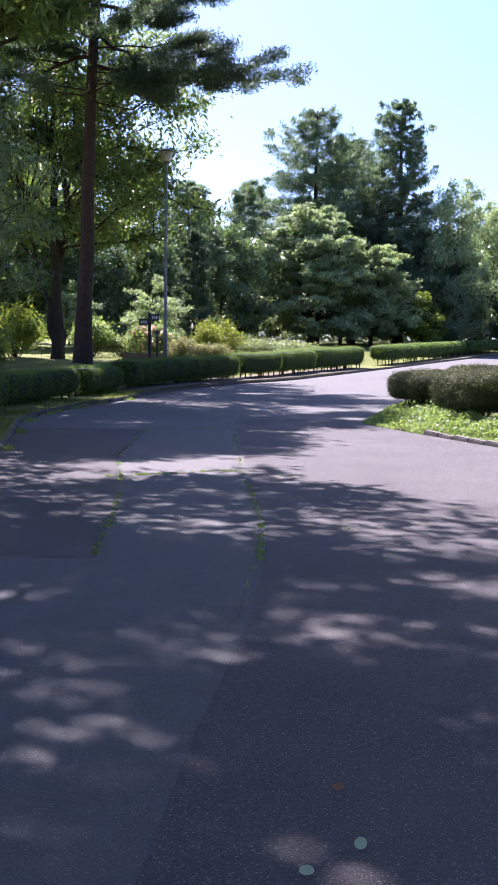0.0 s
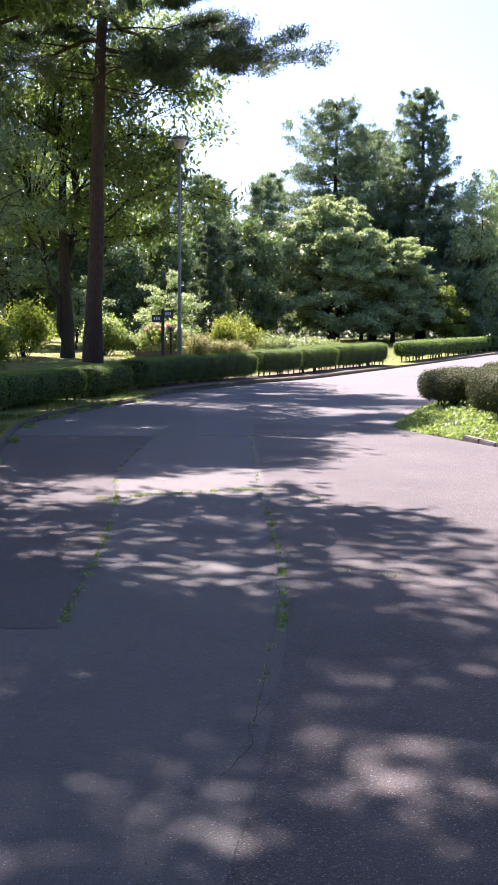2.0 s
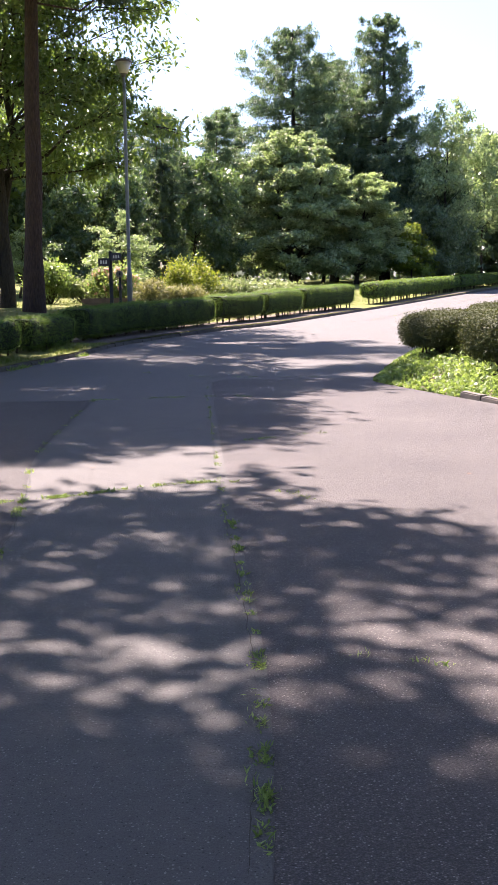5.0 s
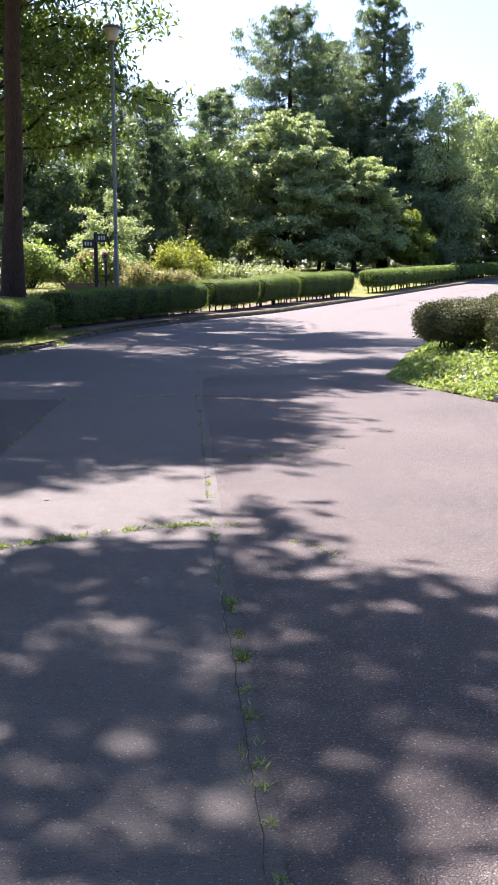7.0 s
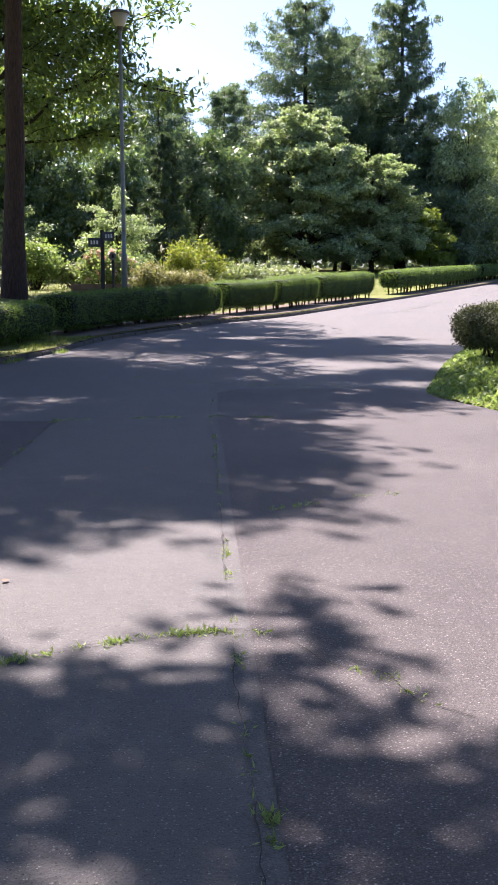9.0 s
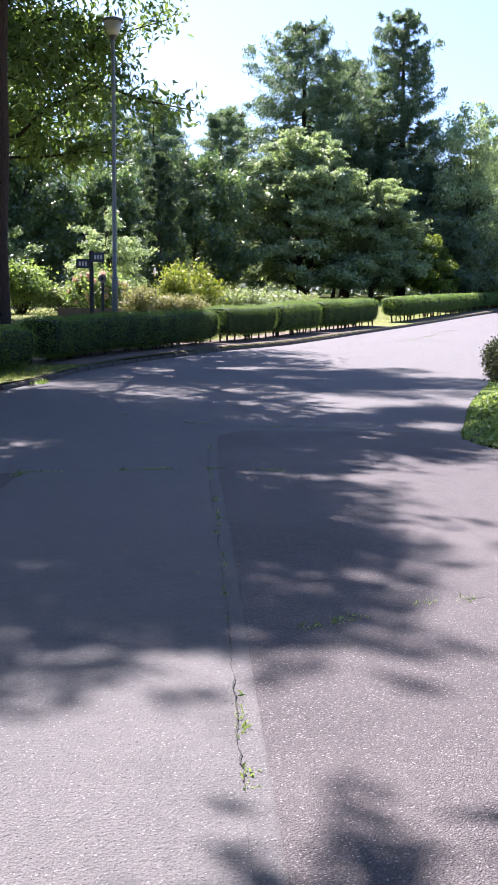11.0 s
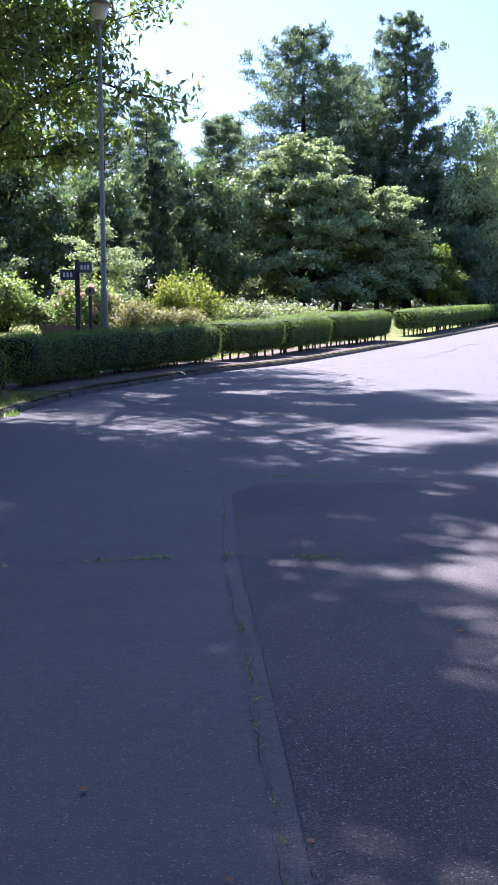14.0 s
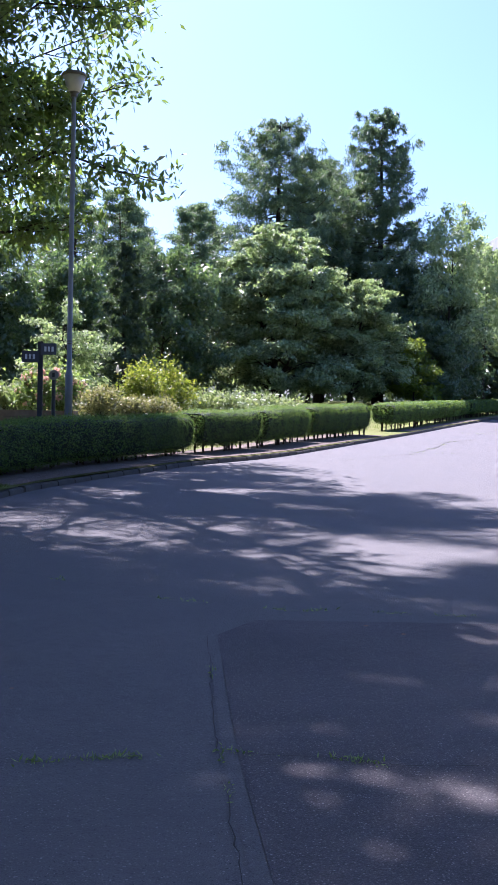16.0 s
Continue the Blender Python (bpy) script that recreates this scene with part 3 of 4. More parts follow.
soft_pine = put(make_tree("pine_tree", "drooping soft-needled pine with branches hanging low", "larch", 31, 10, 3.2, 2.2, 0.2, M_BARK, M_SOFT_NEEDLE, 17000, 0.26, limbs=64, aspect=0.10, taper=0.45), -8.3, 21.5)
# the trees that shade the near road
tall_broad = put(make_tree("broadleaf_tree", "tall broadleaf tree with a high dense crown", "broad", 23, 24, 6.3, 11.5, 0.34, M_BARK, M_BROAD, 66000, 0.34, limbs=70, aspect=0.42, clump=0.75), -9.55, 26.45)
open_broad = put(make_tree("broadleaf_tree", "tall broadleaf tree with a thin open crown", "broad", 25, 24, 6.5, 10.5, 0.32, M_BARK, M_BROAD, 42000, 0.32, limbs=60, aspect=0.42, clump=0.6), -9.0, 11.2, 75)
another(open_broad, -7.9, 2.8, 210, 1.0)
another(open_broad, -9.5, -6.0, 300, 1.0)
# unseen trees added on the road's far side and behind, blocking sky light
for x, y, a, k in ((15.5, 3, 10, 0.9), (14.5, -11, 100, 0.95), (19, 17, 200, 0.9), (24, 31, 280, 0.95), (4, -27, 30, 0.95), (-6, -25, 150, 0.95), (13, -25, 250, 0.9)):
    another(screen_tree, x, y, a, k)
# taller unseen copies, added to darken the ambient on the near road
for x, y, a, k in ((12.5, 6, 40, 1.0), (11.5, -5, 130, 1.0), (13.5, 16.5, 250, 0.95), (9.5, -17, 310, 1.0), (0.5, -23, 75, 1.0), (-8.5, -17, 200, 1.0), (-17, 3, 20, 0.9)):
    another(tall_broad, x, y, a, k)

# the two tall conifers and the wood behind
larch = put(make_tree("conifer_tree", "tall wide feathery conifer", "larch", 41, 19.8, 7.0, 2.5, 0.36, M_BARK, M_LARCH, 100000, 0.34, limbs=230, aspect=0.2, taper=0.48), 5.0, 86.0, 0, 1.03)
another(larch, 8.6, 91.0, 100, 0.95)
spire = put(make_tree("conifer_tree", "tall narrow dark conifer with a spire top", "larch", 43, 20.4, 5.0, 2.0, 0.34, M_BARK, M_LARCH, 90000, 0.34, limbs=240, aspect=0.2, taper=0.44), 12.1, 85.0, 0, 1.03)
maple = put(make_tree("broadleaf_tree", "spreading pale-leaved tree with layered branches", "layered", 51, 10.3, 4.3, 0.8, 0.2, M_BARK, M_PALE, 110000, 0.17, fork=[(1.9, -0.4, 0.8, 7.0), (-1.4, 0.3, 1.0, 7.4)], limbs=120, aspect=0.6, simple=False), 4.0, 73.0, 0, 1.13)
side_tree = another(maple, 8.6, 74.5, 140, 0.86)
thin = put(make_tree("broadleaf_tree", "slender thin-crowned young tree", "broad", 61, 15.5, 3.0, 5.0, 0.13, M_BARK, M_PALE, 9000, 0.30, limbs=30, aspect=0.45), 16.2, 81.0)
glossy = put(make_tree("broadleaf_tree", "dense glossy-leaved tree beside the road", "broad", 71, 15.5, 6.8, 2.2, 0.3, M_BARK, M_GLOSSY, 46000, 0.36, limbs=80, aspect=0.5), 26.0, 104.0)
another(glossy, 35.0, 116.0, 90, 1.0)
another(thin, 21.5, 92.0, 200, 0.95)
scots = put(make_tree("pine_tree", "slim red pine in the wood", "pine", 81, 16.5, 4.0, 5.0, 0.17, M_BARK_PINE, M_LARCH, 26000, 0.36, limbs=60, aspect=0.17), -5.5, 84.0, 0, 0.84)
for x, y, a, s in ((-7.5, 70, 40, 0.78), (-4.5, 66, 100, 0.7), (-9.5, 76, 190, 0.86), (-1.2, 74, 250, 0.74), (-13, 68, 330, 0.84), (-17, 74, 20, 0.95), (-0.2, 87, 80, 0.88)):
    another(scots, x, y, a, s)
dark_cone = put(make_tree("conifer_tree", "dense dark blue-green conifer", "larch", 91, 7.0, 2.0, 0.2, 0.12, M_BARK, M_CEDAR, 22000, 0.26, limbs=70, aspect=0.2), -3.6, 54.0)
mid_broad = put(make_tree("broadleaf_tree", "mid-sized dark broadleaf tree of the wood", "broad", 101, 9.5, 3.4, 1.0, 0.14, M_BARK, M_GLOSSY, 24000, 0.28, limbs=44, aspect=0.5), -2.6, 69.0)
for x, y, a, s in ((-4.8, 76, 60, 0.9), (-6.6, 60, 130, 0.8), (-10.5, 58, 200, 0.9), (11.5, 82.5, 250, 0.9), (14.6, 79, 300, 0.7), (-4.2, 78, 20, 1.0), (7.0, 84, 90, 1.0), (1.0, 84, 150, 1.0), (-14.5, 60, 45, 1.0), (17, 88, 10, 1.1), (21.5, 100, 100, 1.3), (14.5, 84, 222, 1.15), (8.5, 88, 31, 1.2)):
    another(mid_broad, x, y, a, s)
fresh = put(make_tree("broadleaf_tree", "small bright green sapling at the wood's edge", "layered", 111, 5.5, 1.7, 0.8, 0.06, M_BARK, M_FRESH, 4000, 0.26, limbs=22, aspect=0.5), 12.5, 74.5, 0, 0.95)
another(fresh, 13.6, 77.0, 110, 0.8)
small_pale = put(make_tree("broadleaf_tree", "low layered pale-leaved tree behind the shrubs", "layered", 121, 4.6, 2.5, 1.0, 0.1, M_BARK, M_PALE, 8000, 0.17, limbs=24, aspect=0.5), -5.6, 49.5, 0, 0.85)
another(small_pale, -10.5, 51.0, 70, 0.8)


# far wood that closes the view, as stuff
def far_wood():
    rng = np.random.default_rng(7)
    n = 60000
    ang = rng.uniform(math.radians(-62), math.radians(62), n)
    dist = rng.uniform(96, 118, n)
    top = 9.0 + 1.6 * np.sin(ang * 23) + 1.2 * np.sin(ang * 71 + 1) + 1.3 * np.sin(ang * 163 + 2)
    z = rng.uniform(0, 1, n) ** 0.9 * top
    pos = np.stack([np.sin(ang) * dist, np.cos(ang) * dist, z + 1.8], axis=1) + rng.normal(size=(n, 3)) * 0.4
    ln = rng.uniform(0.6, 1.2, n)
    ob = new("far_wood", leaves_mesh("far_wood", pos, unit(rng, n) + [0, 0, -0.3], unit(rng, n) + [0, -0.4, 0.6], ln, ln * 0.6, M_WOODLAND, True))
    tagged(ob, "distant dense green woodland closing the view", "woodland", kind="stuff")


far_wood()


# ---------------------------------------------------------------- hedges
STEM_MESHES = []
for i in range(5):
    tb = Tubes()
    rg = np.random.default_rng(300 + i)
    tb.add([(0, 0, -0.06), (rg.normal() * 0.02, rg.normal() * 0.02, 0.15), (rg.normal() * 0.08, rg.normal() * 0.08, 0.32), (rg.normal() * 0.08, rg.normal() * 0.08, 0.5)], (0.030, 0.024, 0.020, 0.014), 6)
    tb.add([(0, 0, 0.12), (rg.normal() * 0.08, rg.normal() * 0.08, 0.45)], (0.018, 0.012), 5)
    STEM_MESHES.append(tb.mesh("stem", M_STEM))


def hedge_form(pts, width, z0, z1, seed, step=0.12, ends=0.3):
    """Rounded bar along a line of (x, y): rings of points as an array, with their open ends drawn in."""
    rng = np.random.default_rng(seed)
    line = spline(pts, step)
    d = np.concatenate([[0], np.cumsum(np.linalg.norm(np.diff(line, axis=0), axis=1))])
    L = d[-1]
    m = 22
    ph = 2 * math.pi * np.arange(m) / m
    rings = []
    waves = rng.uniform(0, 6, 4)
    for s in np.concatenate([[0, 0.03, 0.08, 0.16], np.arange(0.28, L - 0.27, step), [L - 0.16, L - 0.08, L - 0.03, L]]):
        x, y = np.interp(s, d, line[:, 0]), np.interp(s, d, line[:, 1])
        s2 = min(L, s + 0.05)
        s1 = max(0, s2 - 0.1)
        tx, ty = np.interp(s2, d, line[:, 0]) - np.interp(s1, d, line[:, 0]), np.interp(s2, d, line[:, 1]) - np.interp(s1, d, line[:, 1])
        q = math.hypot(tx, ty)
        nx, ny = ty / q, -tx / q
        e = min(s, L - s)
        k = 1.0 if e >= ends else max(0.0001, (1 - (1 - e / ends) ** 2.6)) ** (1 / 2.6)
        w = width / 2 * (0.04 + 0.96 * k) * (1 + 0.05 * math.sin(s * 2.1 + waves[0]) + 0.03 * math.sin(s * 5.3 + waves[1]))
        ht = (z1 - z0) / 2 * (0.04 + 0.96 * k)
        zc = (z0 + z1) / 2 + 0.02 * math.sin(s * 1.7 + waves[2]) + 0.012 * math.sin(s * 6.1 + waves[3])
        c, sn = np.cos(ph), np.sin(ph)
        u = np.sign(c) * np.abs(c) ** 0.42 * w * np.where(sn < 0, 0.9, 1.0)
        v = np.sign(sn) * np.abs(sn) ** 0.42 * ht
        base = gz(x, y)
        rings.append(np.stack([x + nx * u, y + ny * u, base + zc + v], axis=1))
    return np.array(rings), line, d


def surface_points(rings, rng, density):
    a, b = rings[:-1], rings[1:]
    a2, b2 = np.roll(a, -1, axis=1), np.roll(b, -1, axis=1)
    P = np.stack([a, b, b2, a2], axis=2).reshape(-1, 4, 3)
    nrm = np.cross(P[:, 2] - P[:, 0], P[:, 3] - P[:, 1])
    area = np.linalg.norm(nrm, axis=1) / 2
    nrm /= 2 * area.reshape(-1, 1) + 1e-9
    cen = rings.mean(axis=1)
    mid = P.mean(axis=1)
    ref = np.repeat((cen[:-1] + cen[1:]) / 2, rings.shape[1], axis=0)
    flip = np.einsum("ij,ij->i", nrm, mid - ref) < 0
    nrm[flip] *= -1
    k = rng.poisson(area * density)
    i = np.repeat(np.arange(len(P)), k)
    u, v = rng.uniform(size=(2, len(i), 1))
    Q = P[i]
    p = (Q[:, 0] * (1 - u) + Q[:, 1] * u) * (1 - v) + (Q[:, 3] * (1 - u) + Q[:, 2] * u) * v
    return p, nrm[i]


def ring_mesh(name, rings, material):
    n, m, _ = rings.shape
    i = np.arange(n * m).reshape(n, m)
    j = np.roll(i, -1, axis=1)
    f = np.stack([i[:-1], j[:-1], j[1:], i[1:]], axis=-1).reshape(-1, 4)
    return mesh_from(name, rings.reshape(-1, 3), [tuple(q) for q in f.tolist()] + [tuple(i[0].tolist()), tuple(i[-1][::-1].tolist())], material, True)


def hedge(label, pts, width, height, low, seed, leaf=M_HEDGE, density=1100, size=0.045, stems=0.24, name="hedge", group="clipped hedges along the road", jitter=0.03):
    rng = np.random.default_rng(seed)
    root = tagged(new(name), label, "hedge", group)
    rings, line, d = hedge_form(pts, width, low, height, seed)
    # solid near-black core stands in for the shade behind the leaves
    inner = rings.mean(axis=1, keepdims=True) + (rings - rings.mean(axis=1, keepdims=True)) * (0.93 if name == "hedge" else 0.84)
    part_mesh("core", ring_mesh("core", inner[3:-3], M_SHADE_CORE), root, "near-black painted shade inside the " + name)
    p, nr = surface_points(rings, rng, density)
    if name != "hedge":
        more = [surface_points(rings.mean(axis=1, keepdims=True) + (rings - rings.mean(axis=1, keepdims=True)) * k, rng, density * 0.6) for k in (0.95, 0.9)]
        p, nr = np.vstack([p] + [m[0] for m in more]), np.vstack([nr] + [m[1] for m in more])
    lump = np.array([noise.noise(Vector(q) * 3.1) for q in p[::8]])
    lump = np.repeat(lump, 8)[:len(p)].reshape(-1, 1)
    p = p + nr * (rng.normal(size=(len(p), 1)) * jitter + lump * 0.05)
    n = len(p)
    al = unit(rng, n) + nr * 0.5 + np.array([0, 0, 0.25])
    fc = nr * 1.5 + unit(rng, n) * 0.7
    ln = size * rng.uniform(0.6, 1.5, n)
    part_mesh("foliage", leaves_mesh("foliage", p, al, fc, ln, ln * 0.55, leaf), root)
    s = 0.18
    while s < d[-1] - 0.1 and stems:
        x, y = np.interp(s, d, line[:, 0]), np.interp(s, d, line[:, 1])
        x, y = x + rng.normal() * 0.10, y + rng.normal() * 0.10
        ob = part_mesh("stem", STEM_MESHES[int(rng.integers(5))], root)
        ob.matrix_basis = pose(x, y, gz(x, y), 0, 0, rng.uniform(0, 360))
        s += stems * rng.uniform(0.7, 1.5)
    return root


def offset_line(front, width):
    """Moves a hedge's front line back by half its width."""
    f = np.array(front, dtype=float)
    t = np.gradient(f, axis=0)
    t /= np.linalg.norm(t, axis=1, keepdims=True)
    return f + np.stack([-t[:, 1], t[:, 0]], axis=1) * width / 2


HEDGES = [
    ([(-5.0, 5.5), (-5.15, 9), (-5.6, 13), (-5.95, 16), (-6.0, 18.4)], 0.85, 0.80, 0.11),
    ([(-6.0, 18.6), (-5.75, 20.2), (-5.4, 21.6), (-4.95, 22.9)], 0.85, 0.80, 0.11),
    ([(-4.85, 23.1), (-4.5, 24.4), (-4.15, 25.8)], 0.85, 0.80, 0.11),
    ([(-3.95, 26.5), (-3.4, 28.4), (-2.5, 30.5), (-1.6, 32.4), (-0.62, 34.4)], 0.9, 0.90, 0.13),
    ([(-0.5, 34.6), (0.3, 35.9), (1.1, 37.2)], 0.9, 0.98, 0.22),
    ([(1.2, 37.4), (2.0, 39.4), (2.75, 41.5)], 0.9, 1.02, 0.22),
    ([(2.85, 41.7), (4.2, 44.5), (5.5, 47.2)], 0.9, 1.05, 0.22),
    ([(7.0, 51.2), (9.0, 56), (12.2, 64.5), (15.9, 74.2)], 0.95, 1.05, 0.32),
    ([(16.2, 74.8), (20, 84), (24, 93)], 0.95, 1.05, 0.32),
    ([(26.5, 97), (29, 101)], 1.0, 1.1, 0.3),
]
for i, (front, w, h, low) in enumerate(HEDGES):
    far = front[0][1] > 48
    hedge("clipped dark green hedge in the shade" if i < 3 else "clipped green hedge with a sunlit yellowish top", offset_line(front, w), w, h, low, 400 + i,
          density=650 if far else 1800, size=0.058 if far else 0.033, stems=0.42 if far else 0.26)

# clipped bushes on the island
for pts, w, h, low, seed in (([(3.5, 19.3), (4.5, 19.6), (5.7, 19.2)], 2.0, 0.92, 0.36, 501), ([(4.05, 15.7), (5.1, 16.0), (6.5, 15.3)], 1.9, 1.0, 0.28, 502), ([(5.4, 23.0), (6.8, 22.4), (8.6, 21.4)], 1.9, 0.92, 0.3, 503)):
    hedge("flat-topped clipped bush with bare dark stems below", pts, w, h, low, seed, M_BUSH, 2600, 0.036, 0.16, "bush", "clipped bushes on the island", 0.04)


# ---------------------------------------------------------------- shrubs behind the hedge
def shrub(label, x, y, rx, ry, h, leaf, seed, count=5000, size=0.11, flowers=None, name="shrub"):
    rng = np.random.default_rng(seed)
    root = tagged(new(name), label, "shrub")
    tb = Tubes()
    tips = []
    for k in range(26):
        a, r = rng.uniform(0, 6.28), math.sqrt(rng.uniform(0, 1))
        tip = np.array([math.cos(a) * r * rx, math.sin(a) * r * ry, h * rng.uniform(0.75, 1.05) * math.sqrt(max(0.12, 1 - 0.75 * r * r))])
        p = limb_path(rng, (tip[0] * 0.15, tip[1] * 0.15, -0.1), tip, 0.12, 5)
        tb.add(p, np.linspace(0.022, 0.006, 5), 4)
        tips += [along_path(p, np.array([t]))[0] for t in (0.55, 0.75, 0.9, 1.0)]
    tips = np.array(tips)
    i = rng.integers(0, len(tips), count)
    pos = tips[i] + rng.normal(size=(count, 3)) * np.array([0.17 * rx, 0.17 * ry, 0.13 * h])
    pos[:, 2] = np.maximum(pos[:, 2], 0.04)
    ln = size * rng.uniform(0.6, 1.4, count)
    out = pos * np.array([1, 1, 0.6])
    tagged(part_mesh("branchwork", tb.mesh("branchwork", M_STEM), root), kind="stuff")
    part_mesh("foliage", leaves_mesh("foliage", pos, unit(rng, count) + out * 0.5, unit(rng, count) * 0.7 + [0, 0, 0.8], ln, ln * 0.5, leaf), root)
    if flowers:
        j = rng.integers(0, len(tips), 70)
        c = tips[j] * np.array([1.05, 1.05, 1.12])
        pos = np.repeat(c, 12, axis=0)
        pos = pos + unit(rng, len(pos)) * 0.09
        ln = rng.uniform(0.09, 0.15, len(pos))
        part_mesh("flowers", leaves_mesh("flowers", pos, unit(rng, len(pos)), unit(rng, len(pos)) + [0, -0.5, 0.8], ln, ln * 0.9, flowers), root, "clusters of faded flowers")["kind"] = "stuff"
    root.matrix_basis = pose(x, y, gz(x, y) - 0.02)
    return root


shrub("tall loose green shrub at the lawn's edge", -7.6, 42.0, 1.1, 0.9, 1.55, M_WEED, 601, 5200, 0.13)
shrub("pale green shrub with broad leaves", -6.2, 42.6, 0.9, 0.8, 1.0, M_WHITEGREEN, 602, 3600, 0.13)
shrub("shrub with clusters of pink flowers", -4.9, 41.5, 1.0, 0.8, 1.5, M_WEED, 603, 4200, 0.13, M_PINK)
shrub("low shrub with reddish young leaves", -3.3, 40.8, 0.9, 0.8, 0.85, M_REDDISH, 604, 4600, 0.09)
shrub("low olive shrub with reddish tips", -2.2, 41.2, 1.0, 0.8, 0.75, M_REDDISH, 605, 4600, 0.09)
shrub("rounded yellow-green shrub behind the hedge", -1.8, 43.4, 1.05, 0.95, 1.85, M_YELLOW, 606, 8000, 0.10)
shrub("pale variegated shrub behind the hedge", -0.1, 44.5, 1.2, 0.9, 1.0, M_WHITEGREEN, 607, 5600, 0.11)
shrub("pale variegated shrub behind the hedge", 1.3, 45.8, 1.3, 0.9, 1.05, M_WHITEGREEN, 608, 5600, 0.11)
shrub("pale variegated shrub behind the hedge", 2.6, 48.0, 1.3, 0.9, 0.95, M_WHITEGREEN, 609, 5200, 0.11)
shrub("bright yellow-green shrub in the sun", -9.4, 29.0, 0.9, 0.9, 1.3, M_FRESH, 610, 4200, 0.12)
shrub("leafy green shrub behind the hedge", -10.6, 34.0, 1.2, 1.0, 1.5, M_BROAD, 611, 5000, 0.12)
shrub("leafy green shrub behind the hedge", -10.5, 39.0, 1.4, 1.0, 2.0, M_FRESH, 612, 5000, 0.13)


# ---------------------------------------------------------------- lamp, signpost, planter
def street_lamp(x, y):
    root = tagged(new("street_lamp"), "tall blue-grey steel park lamp with a flared head", "street lamp")
    H = 8.15
    part("pole", lathe(bmesh.new(), [(0.092, -0.1), (0.092, 1.45), (0.088, 1.48), (0.064, 1.54), (0.06, 4.0), (0.052, H - 0.05), (0.052, H)], 20), M_POLE, root, smooth=True)
    part("collar", lathe(bmesh.new(), [(0.075, H - 0.06), (0.085, H - 0.04), (0.085, H + 0.02), (0.12, H + 0.06)], 20), M_LAMP_CAP, root)
    part("diffuser", lathe(bmesh.new(), [(0.13, H + 0.06), (0.17, H + 0.14), (0.27, H + 0.42)], 24), M_DIFFUSER, root, "cream flared lamp shade", True)
    part("cap", lathe(bmesh.new(), [(0.30, H + 0.42), (0.31, H + 0.45), (0.28, H + 0.50), (0.10, H + 0.56)], 24), M_LAMP_CAP, root, "dark round lamp cap")
    part("hatch", box(bmesh.new(), -0.035, 0.035, -0.102, -0.08, 0.45, 0.7, 0.004), M_POLE, root)
    for h in (2.2, 2.26):
        part("band", lathe(bmesh.new(), [(0.063, h), (0.068, h + 0.006), (0.068, h + 0.022), (0.063, h + 0.028)], 16), M_LAMP_CAP, root)
    root.matrix_basis = pose(x, y, gz(x, y) - 0.02)
    return root


def bars(parent, y, z, x0, n):
    for k in range(n):
        part("mark", box(bmesh.new(), x0 + k * 0.085, x0 + k * 0.085 + 0.05, y - 0.006, y - 0.001, z - 0.055, z + 0.055, 0.0), M_WHITE, parent, "white painted character")


def signpost(x, y):
    root = tagged(new("signpost"), "dark direction signpost with two arrow boards", "signpost")
    part("post", box(bmesh.new(), -0.055, 0.055, -0.055, 0.055, -0.1, 2.26, 0.01), M_SIGN, root)
    for x0, x1, z, turn in ((0.03, 0.40, 2.08, -12), (-0.42, -0.03, 1.90, 10)):
        bm = bmesh.new()
        s = 1 if x0 > 0 else -1
        box(bm, x0, x1, -0.09, -0.06, z - 0.13, z + 0.13, 0.008)
        ob = part("board", bm, M_SIGN_PLATE, root, "dark arrow board with white characters")
        ob.matrix_basis = pose(0, 0, 0, 0, 0, turn)
        bars(ob, -0.09, z, x0 + (0.09 if s > 0 else 0.07), 3)
    root.matrix_basis = pose(x, y, gz(x, y) - 0.02)
    return root


def small_sign(x, y):
    root = tagged(new("small_sign"), "slim grey post with a small round plate", "sign")
    part("post", lathe(bmesh.new(), [(0.045, -0.1), (0.045, 1.4), (0.03, 1.42)], 12), M_SIGN, root)
    bm = bmesh.new()
    lathe(bm, [(0.11, 0), (0.12, 0.01), (0.11, 0.02)], 20)
    bmesh.ops.transform(bm, matrix=pose(0, -0.05, 1.5, 90), verts=bm.verts)
    plate = part("plate", bm, M_STONE, root, "pale round plate")
    part("mark", box(bmesh.new(), -0.03, 0.03, -0.076, -0.07, 1.45, 1.55), M_SIGN, plate)
    root.matrix_basis = pose(x, y, gz(x, y) - 0.02)


def planter(x, y, w, d, h, turn):
    root = tagged(new("planter"), "low brown timber planter box", "planter")
    for k in range(2):
        z0 = k * h / 2
        for yy in (-d / 2, d / 2 - 0.06):
            part("board", box(bmesh.new(), -w / 2, w / 2, yy, yy + 0.06, z0 + 0.004, z0 + h / 2 - 0.004, 0.006), M_WOOD, root)
        for xx in (-w / 2 + 0.003, w / 2 - 0.063):
            part("board", box(bmesh.new(), xx, xx + 0.06, -d / 2 + 0.062, d / 2 - 0.062, z0 + 0.004, z0 + h / 2 - 0.004, 0.006), M_WOOD, root)
    part("soil", box(bmesh.new(), -w / 2 + 0.07, w / 2 - 0.07, -d / 2 + 0.07, d / 2 - 0.07, 0.05, h - 0.06), M_SOIL, root)
    root.matrix_basis = pose(x, y, gz(x, y) - 0.03, 0, 0, turn)


street_lamp(-3.74, 36.03)
signpost(-4.25, 34.8)
small_sign(-3.98, 35.1)
planter(-4.75, 38.3, 1.9, 0.7, 0.36, -4)


